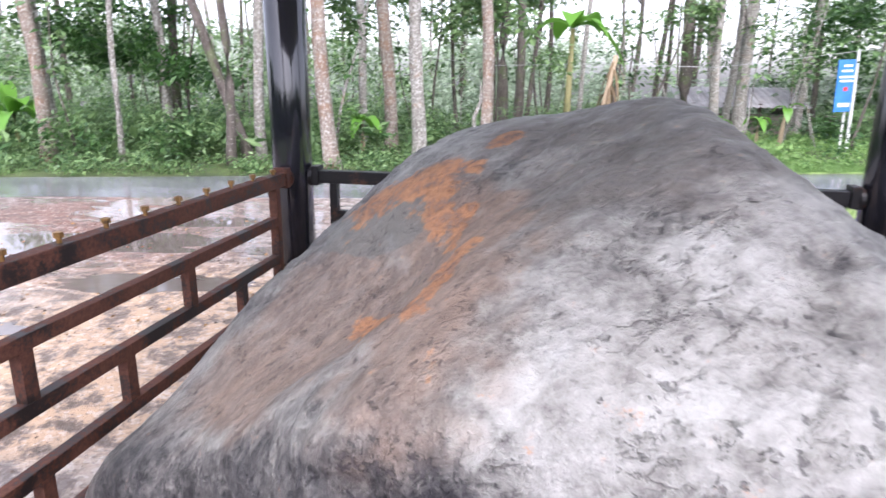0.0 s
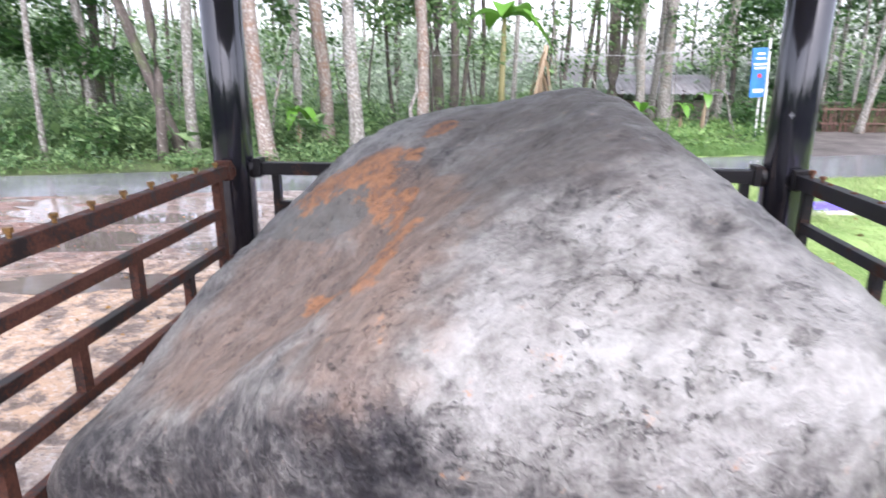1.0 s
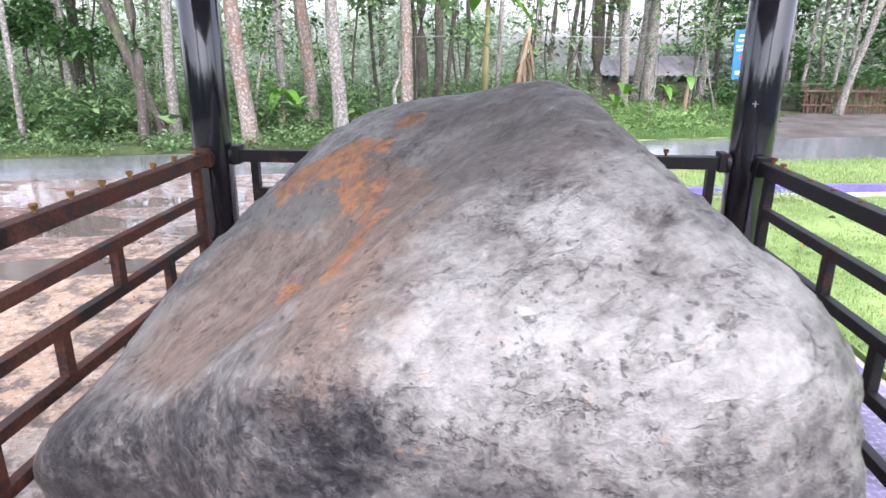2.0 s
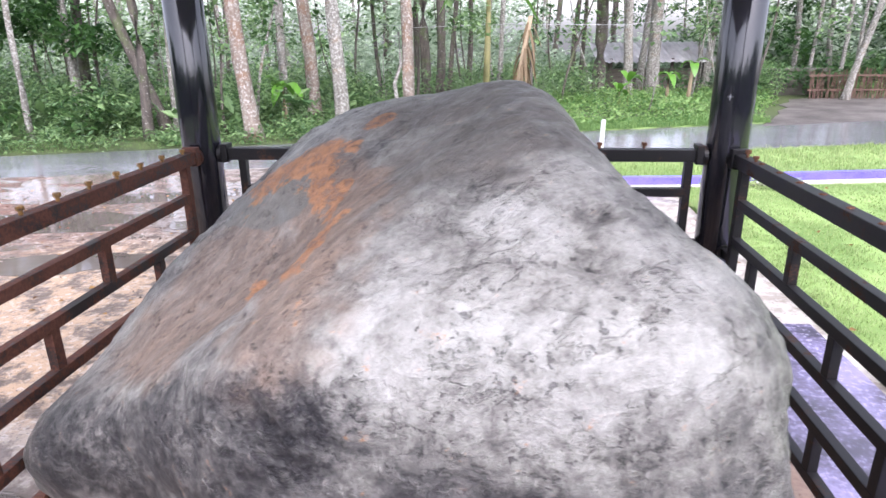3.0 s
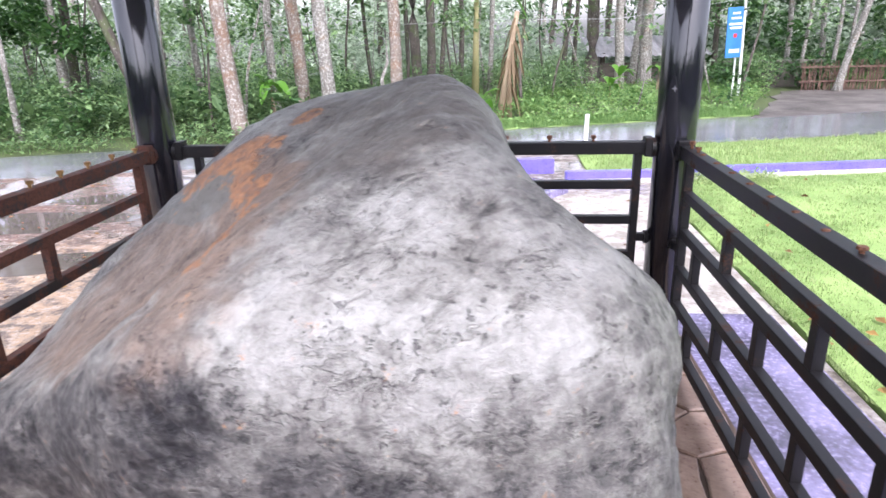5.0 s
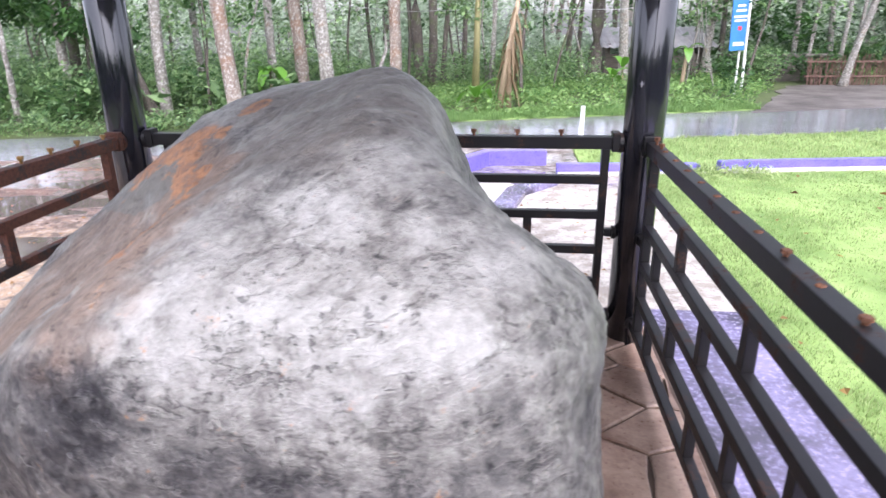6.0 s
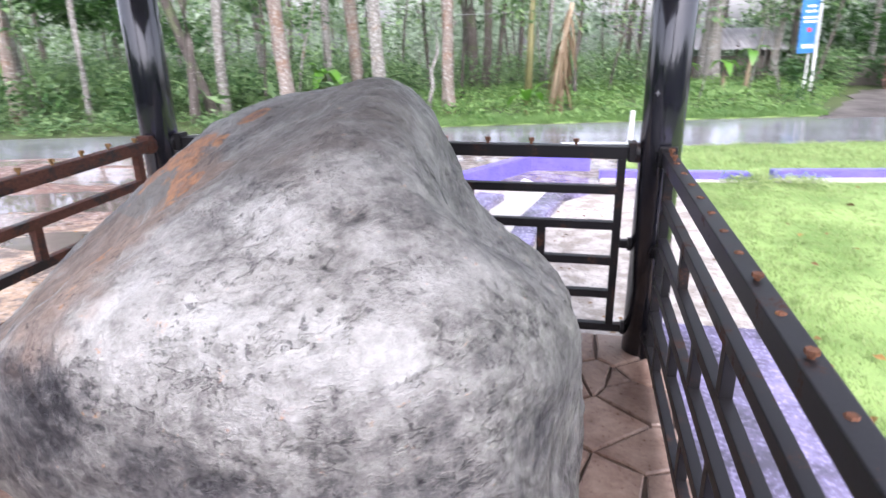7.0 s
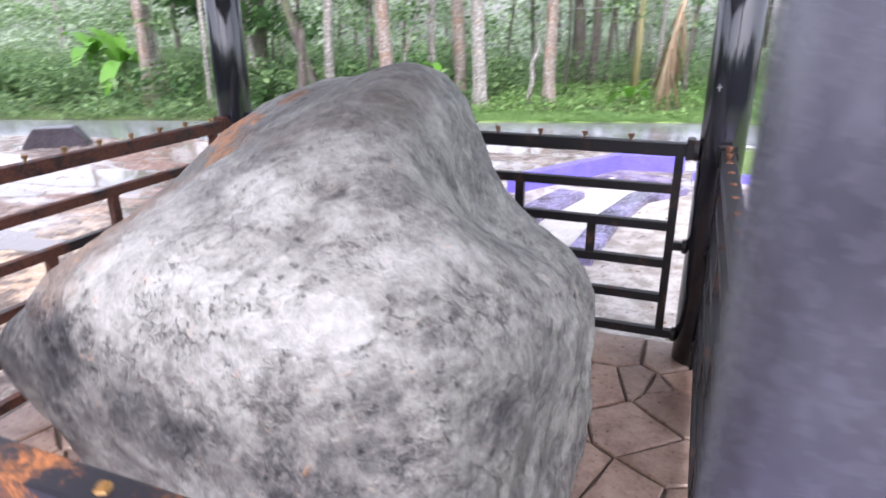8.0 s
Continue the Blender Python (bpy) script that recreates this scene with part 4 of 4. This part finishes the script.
banana(-1.36, 10.6, 2.5, 0.02, 6, 1.3, STEM_YELLOW, BANANA, "tall banana plant with yellow stem", 1)
banana(-0.86, 9.3, 1.95, 0.17, 26, 0.36, STEM_DRY, DRYLEAF, "leaning withered banana plant with dry orange leaves", 2)
banana(-0.66, 9.4, 1.25, 0.0, 18, 0.34, STEM_DRY, DRYLEAF, "broken dry banana stem", 3)
banana(-1.25, 8.75, 0.3, 0.0, 4, 0.6, STEM_YELLOW, BANANA, "young banana plant on the verge", 4)
banana(3.3, 12.5, 0.95, 0.05, 3, 0.55, STEM_DRY, BANANA, "cut banana stump with upright leaf", 5)
banana(2.85, 12.6, 0.7, 0.0, 3, 0.5, STEM_DRY, BANANA, "banana stump with fresh leaves", 6)
banana(1.8, 12.9, 0.3, 0.0, 4, 0.5, STEM_YELLOW, BANANA, "young banana plant by the lane", 7)
banana(-5.1, 8.8, 0.75, 0.0, 5, 0.6, STEM_DRY, BANANA, "small banana plant among trees", 8)
banana(-11.6, 7.6, 0.8, 0.0, 7, 1.1, STEM_YELLOW, BANANA, "bushy banana plant in the undergrowth", 9)
banana(-13.2, 8.3, 0.9, 0.0, 7, 1.1, STEM_YELLOW, BANANA, "bushy banana plant with broad leaves", 10)
banana(2.1, 13.4, 0.5, 0.0, 4, 0.6, STEM_YELLOW, BANANA, "banana shoot beside the shed", 11)


# ---- undergrowth, grass and far woods ----
def band(n, x0, x1, near, far_, r):
    x = r.uniform(x0, x1, n)
    f = r.random(n)
    return np.stack([x, road_far(x) + near + (far_ - near) * f, np.zeros(n)], 1)


g = np.random.default_rng(11)


def open_drive(c):
    """Leaves the driveway free."""
    return c[~((c[:, 0] > 3.6) & (c[:, 1] < 15.6) & (c[:, 0] > 3.9 + 0.45 * (c[:, 1] - 9.8)))]


low = open_drive(band(2000, -26, 12, 0.22, 6, g))
low[:, 2] = GROUND + 0.06 + 0.18 * g.random(len(low)) * np.clip((low[:, 1] - road_far(low[:, 0])) / 1.2, 0.2, 1)
mid = open_drive(band(520, -26, 14, 1.4, 9, g))
mid = mid[((mid[:, 0] < -3.2) | (mid[:, 1] > 11.5)) & ~((mid[:, 0] > 1.2) & (mid[:, 0] < 5.2))]
mid[:, 2] = GROUND + 0.35 + 0.35 * g.random(len(mid))
# weeds with x below -4 take the darker leaf material
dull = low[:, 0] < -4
tagged(join_leaves("shaded_weeds", [leaves(g, low[dull], (0.3, 0.3, 0.13), 44, 0.085, 0.5)], SHRUB), "low darker green weeds along the lane", "weeds", kind="stuff")
low = low[~dull]
tagged(join_leaves("weeds", [leaves(g, low, (0.3, 0.3, 0.12), 48, 0.08, 0.5)], WEED), "low bright green weeds under the trees", "weeds", kind="stuff")
tagged(join_leaves("undergrowth", [leaves(g, mid, (0.5, 0.5, 0.45), 170, 0.095, 0.5, 0.2)], SHRUB), "dense green shrubs between the trunks", "shrubs", kind="stuff")
dk = open_drive(band(170, -26, 14, 1.3, 7, g))
dk = dk[(dk[:, 0] < -5.5) | (dk[:, 0] > 3.0)]
dk = np.concatenate([dk, np.stack([g.uniform(4.9, 7.6, 16), g.uniform(14.4, 15.0, 16), np.zeros(16)], 1)])
dk[:, 2] = GROUND + 0.3 + 0.3 * g.random(len(dk))
tagged(join_leaves("dark_shrubs", [leaves(g, dk, (0.45, 0.45, 0.35), 110, 0.12, 0.4, 0.3)], DARKLEAF), "dark glossy shrubs along the lane", "shrubs", kind="stuff")

# broad-leaved plants in the undergrowth
bl = open_drive(band(90, -20, -4, 0.9, 6, g))
bl[:, 2] = GROUND + 0.2 + 0.45 * g.random(len(bl))
tagged(join_leaves("broadleaf_plants", [leaves(g, bl, (0.22, 0.22, 0.12), 11, 0.34, 0.7, -0.2, 2.4)], SHRUB), "broad-leaved green plants in the undergrowth", "plants", kind="stuff")

# leafy twigs that hang into view
tw = []
for k in range(75):
    x = g.uniform(-16, 12)
    y = road_far(x) + g.uniform(1.5, 10)
    tw.append((x, y, g.uniform(1.5, 3.6)))
tw = np.array(tw)
tw = tw[(tw[:, 0] < -6.5) | (g.random(len(tw)) < 0.55) | (tw[:, 0] > 5)]
tagged(join_leaves("hanging_foliage", [leaves(g, tw, (0.55, 0.55, 0.4), 110, 0.12, 0.4, 0.35)], SHRUB), "leafy low branches among the trunks", "foliage", kind="stuff")

# leafy boughs that droop into view
bough = np.concatenate([g.normal(0, 1, (9, 3)) * (0.35, 0.3, 0.35) + (-2.9, 10.0, 2.7), g.normal(0, 1, (12, 3)) * (0.7, 0.5, 0.4) + (-11.5, 9.0, 2.6), g.normal(0, 1, (22, 3)) * (1.3, 1.0, 0.5) + (-4.6, 14, 3.3), g.normal(0, 1, (10, 3)) * (0.6, 0.6, 0.3) + (-6.3, 11.5, 2.9), g.normal(0, 1, (6, 3)) * (0.4, 0.4, 0.3) + (1.6, 14.5, 2.9)])
tagged(join_leaves("drooping_boughs", [leaves(g, bough, (0.4, 0.4, 0.3), 90, 0.17, 0.4, 0.4)], SHRUB), "leafy boughs drooping over the lane", "foliage", kind="stuff")
bough = np.concatenate([g.normal(0, 1, (26, 3)) * (1.2, 0.6, 0.5) + (-9.6, 8.6, 2.3), g.normal(0, 1, (30, 3)) * (2.5, 1.2, 0.8) + (10.5, 17, 3.4), g.normal(0, 1, (10, 3)) * (1.0, 1.0, 0.4) + (5.0, 18, 2.6)])
tagged(join_leaves("dark_boughs", [leaves(g, bough, (0.5, 0.5, 0.35), 80, 0.17, 0.4, 0.5)], DARKLEAF), "dark leafy boughs between the trunks", "foliage", kind="stuff")

# slim saplings between the trees
for k in range(34):
    x = g.uniform(-15, 6)
    y = road_far(x) + g.uniform(1.6, 8)
    r0 = g.uniform(0.014, 0.045)
    h, ln, w = g.uniform(2.6, 4.2), g.normal(0, 0.12), g.uniform(0, 6)
    bm = bmesh.new()
    tube(bm, [(ln * q * h + 0.05 * math.sin(q * 7 + w), 0.04 * math.cos(q * 6 + w), q * h - 0.1) for q in (0, 0.15, 0.3, 0.45, 0.6, 0.8, 1.0)], [r0 * (1 - 0.6 * q) for q in (0, 0.15, 0.3, 0.45, 0.6, 0.8, 1.0)], 7, 0.2, w)
    t = thing("sapling", (x, y, GROUND), "slim dark forest sapling with few leaves", "tree", "saplings beyond the lane")
    part("trunk", bm, (BARK_DARK, BARK_PALE)[k % 3 == 0], t, smooth=True)
    v, f = leaves(g, [(ln * q * h, 0, q * h) for q in (0.55, 0.75, 1.0)], (0.35, 0.35, 0.3), 26, 0.15, 0.4, 0.4)
    raw("leaves", v.tolist(), f.tolist(), (SHRUB, DARKLEAF)[k % 2]).parent = t

# far woods
fw = []
for k in range(1900):
    y = g.uniform(19, 70)
    s = g.uniform(-1.5, 0.75)
    x = -1 + s * (y + 3)
    # highest foliage as a slope seen from the shelter: closed to one side, open towards the valley
    top = 0.075 if s < -0.38 else (0.050 if s < 0.06 else (-0.035 if s < 0.30 else 0.10))
    if s > -0.38 and k % 5 == 0:
        top += 0.03
    z0 = GROUND - fall(y)
    z = z0 + max(0.3, 1.5 + top * (y + 3) - z0) * g.uniform(0, 1) ** 1.2
    fw.append((x, y, z))
fw = np.array(fw)
near_side = (fw[:, 1] < 38) & (fw[:, 0] < -0.3 * fw[:, 1]) & (g.random(len(fw)) < 0.75)
# the farther clumps carry the haze in their colour
tagged(join_leaves("far_woods", [leaves(g, fw[~near_side], (1.2, 1.0, 0.7), 75, 0.28, 0.5, 0.2, 1.7)], FARLEAF), "distant woodland foliage in haze-paled green", "woods", kind="stuff")
tagged(join_leaves("middle_woods", [leaves(g, fw[near_side], (0.9, 0.9, 0.55), 80, 0.22, 0.5, 0.3, 1.8)], SHRUB), "green woodland foliage behind the trees", "woods", kind="stuff")
rt = np.stack([g.uniform(5.5, 18, 150), g.uniform(16, 24, 150), g.uniform(0.3, 5.5, 150)], 1)
tagged(join_leaves("thicket", [leaves(g, rt, (0.8, 0.8, 0.6), 70, 0.26, 0.5, 0.3)], DARKLEAF), "dark thicket behind the bamboo fence", "woods", kind="stuff")


def blades(name, n, pick, size, mat, label):
    r = np.random.default_rng(n)
    p = pick(r, n)
    n = len(p)
    a = r.random(n) * 2 * math.pi
    d = np.stack([np.cos(a), np.sin(a), np.zeros(n)], 1)
    clump = np.array([noise.noise((x * 9, y * 9, 1.0)) + 0.6 * noise.noise((x * 2.3, y * 2.3, 5.0)) for x, y, _ in p.tolist()])
    h = (size * (0.5 + r.random(n)) * np.clip(0.9 + 1.1 * clump, 0.25, 2.2))[:, None]
    tip = p + d * h * r.uniform(0.2, 0.9, (n, 1)) * 0.7 + np.array((0, 0, 1)) * h
    s = np.stack([-d[:, 1], d[:, 0], np.zeros(n)], 1) * 0.0022 * (1 + 0.15 * np.abs(p[:, :1] + p[:, 1:2]))
    v = np.stack([p - s, p + s, tip], 1).reshape(-1, 3)
    f = np.arange(3 * n).reshape(-1, 3)
    tagged(raw(name, v.tolist(), f.tolist(), mat), label, "grass", kind="stuff")


def lawn_points(r, n):
    x = 0.79 + 6.5 * r.random(n) ** 1.5
    y = r.uniform(-3, 5.2, n)
    ok = (y < 4.0 + 0.125 * x) & (x > 0.80 + 0.03 * np.sin(y * 7) + 0.02 * np.sin(y * 23))
    return np.stack([x, y, np.full(n, GROUND + 0.028)], 1)[ok]


def verge_points(r, n):
    x = r.uniform(0.2, 9, n)
    lo_, hi_ = 4.05 + 0.125 * x, road_near(x)
    return np.stack([x, lo_ + (hi_ - lo_) * r.random(n), np.full(n, GROUND + 0.033)], 1)


def far_points(r, n):
    x = np.where(r.random(n) < 0.86, r.uniform(-4, 4, n), r.uniform(-16, 4, n))
    return np.stack([x, road_far(x) + 1.1 * r.random(n) ** 1.4 + 0.03 * np.sin(x * 9), np.full(n, GROUND + 0.018)], 1)


blades("lawn_grass", 190000, lawn_points, 0.019, GRASS, "short bright green lawn grass blades")
blades("verge_grass", 40000, verge_points, 0.04, GRASS, "green grass blades along the lane")
blades("far_verge_grass", 40000, far_points, 0.065, WEED, "long green grass blades beyond the lane")

# grass heap over the kerb gap
v, f = leaves(g, np.stack([g.uniform(1.2, 2.1, 30), g.uniform(3.7, 4.2, 30), np.full(30, GROUND + 0.06)], 1), (0.16, 0.12, 0.07), 40, 0.08, 0.6, 0.0, 6.0)
tagged(raw("grass_heap", v.tolist(), f.tolist(), GRASS), "heap of long grass lying over the kerb", "grass", kind="stuff")

# unseen woods added behind and beside the shelter, to darken what the posts mirror
bw = []
for k in range(420):
    a = g.uniform(-0.15, math.pi + 0.15)
    d = g.uniform(12, 20)
    bw.append((-1 + d * math.cos(a), -3 - d * math.sin(a), g.uniform(0, 3.4)))
tagged(join_leaves("woods_behind", [leaves(g, np.array(bw), (2.0, 2.0, 1.0), 46, 0.8, 0.5, 0.3, 1.6)], DARKLEAF), "dark woods added out of view to darken the posts' reflections", "woods", kind="stuff")
lp = np.stack([g.uniform(0.8, 4.5, 45), g.uniform(-1, 4, 45), np.full(45, GROUND + 0.055)], 1)
v, f = leaves(g, lp, (0.05, 0.05, 0.004), 1, 0.06, 0.15, 0.0, 1.5)
tagged(raw("lawn_leaves", v.tolist(), f.tolist(), LITTER), "dry brown leaves scattered on the lawn", "litter", kind="stuff")

# fallen leaves
pts = np.stack([g.uniform(-7, 0.7, 420), g.uniform(0.2, 4, 420), np.full(420, GROUND + 0.014)], 1)
v, f = leaves(g, pts, (0.05, 0.05, 0.002), 1, 0.035, 0.08, 0.0, 1.6)
tagged(raw("leaf_litter", v.tolist(), f.tolist(), LITTER), "small brown fallen leaves on the wet ground", "litter", kind="stuff")

# cord between the trees
bm = bmesh.new()
tube(bm, [(-5.3, 10.9, 1.95), (-2.9, 11, 1.68), (-1.1, 11, 1.72), (0.2, 11, 1.70), (1.57, 11.3, 1.68), (2.9, 12.5, 1.82), (8, 14.0, 2.5)], [0.0055] * 7, 6)
tagged(part("washing_line", bm, CABLE), "pale cord strung between the trees", "cord")


# ---- floor stones ----
def clip(poly, p, n):
    out = []
    for a, b in zip(poly, poly[1:] + poly[:1]):
        da, db = (a - p).dot(n), (b - p).dot(n)
        if da <= 0:
            out.append(a)
        if da * db < 0:
            out.append(a + (b - a) * (da / (da - db)))
    return out


def flagstones():
    r = random.Random(5)
    lo, hi = Vector((X0 - 0.12, Y0 - 0.12)), Vector((X1 + 0.12, Y1 + 0.12))
    seeds = []
    for _ in range(4000):
        p = Vector((r.uniform(lo.x, hi.x), r.uniform(lo.y, hi.y)))
        if all((p - q).length > (0.07 + 0.19 * abs(math.sin(q.x * 9 + q.y * 13))) for q in seeds):
            seeds.append(p.copy())
    floor = bpy.data.objects["floor"]
    weight = {p.freeze(): r.uniform(-0.028, 0.028) for p in seeds}
    for p in seeds:
        poly = [Vector(lo), Vector((hi.x, lo.y)), Vector(hi), Vector((lo.x, hi.y))]
        for q in seeds:
            if q is not p and (q - p).length < 0.9:
                n = (q - p).normalized()
                shift = (weight[p.freeze()] - weight[q.freeze()]) / (2 * (q - p).length)
                poly = clip(poly, (p + q) / 2 + n * (shift - 0.005), n)
        if len(poly) < 3:
            continue
        bm = bmesh.new()
        z = r.uniform(-0.003, 0.003)
        tx, ty = r.gauss(0, 0.006), r.gauss(0, 0.006)
        rim = []
        for a, b in zip(poly, poly[1:] + poly[:1]):
            rim.append(a)
            e = (b - a)
            if e.length > 0.08:
                rim.append((a + b) / 2 - Vector((e.y, -e.x)).normalized() * r.uniform(0, 0.008))
        c = sum(rim, Vector((0, 0))) / len(rim)
        top = [bm.verts.new((*(c + (q - c) * (1 - 0.007 / max((q - c).length, 0.02))), z + tx * (q - c).x + ty * (q - c).y)) for q in rim]
        edge = [bm.verts.new((*q, z - 0.006)) for q in rim]
        foot = [bm.verts.new((*q, -0.02)) for q in rim]
        bm.faces.new(top)
        for u, w in ((edge, top), (foot, edge)):
            for k in range(len(rim)):
                bm.faces.new((u[k], u[(k + 1) % len(rim)], w[(k + 1) % len(rim)], w[k]))
        part("flagstone", bm, FLAG, floor)


flagstones()
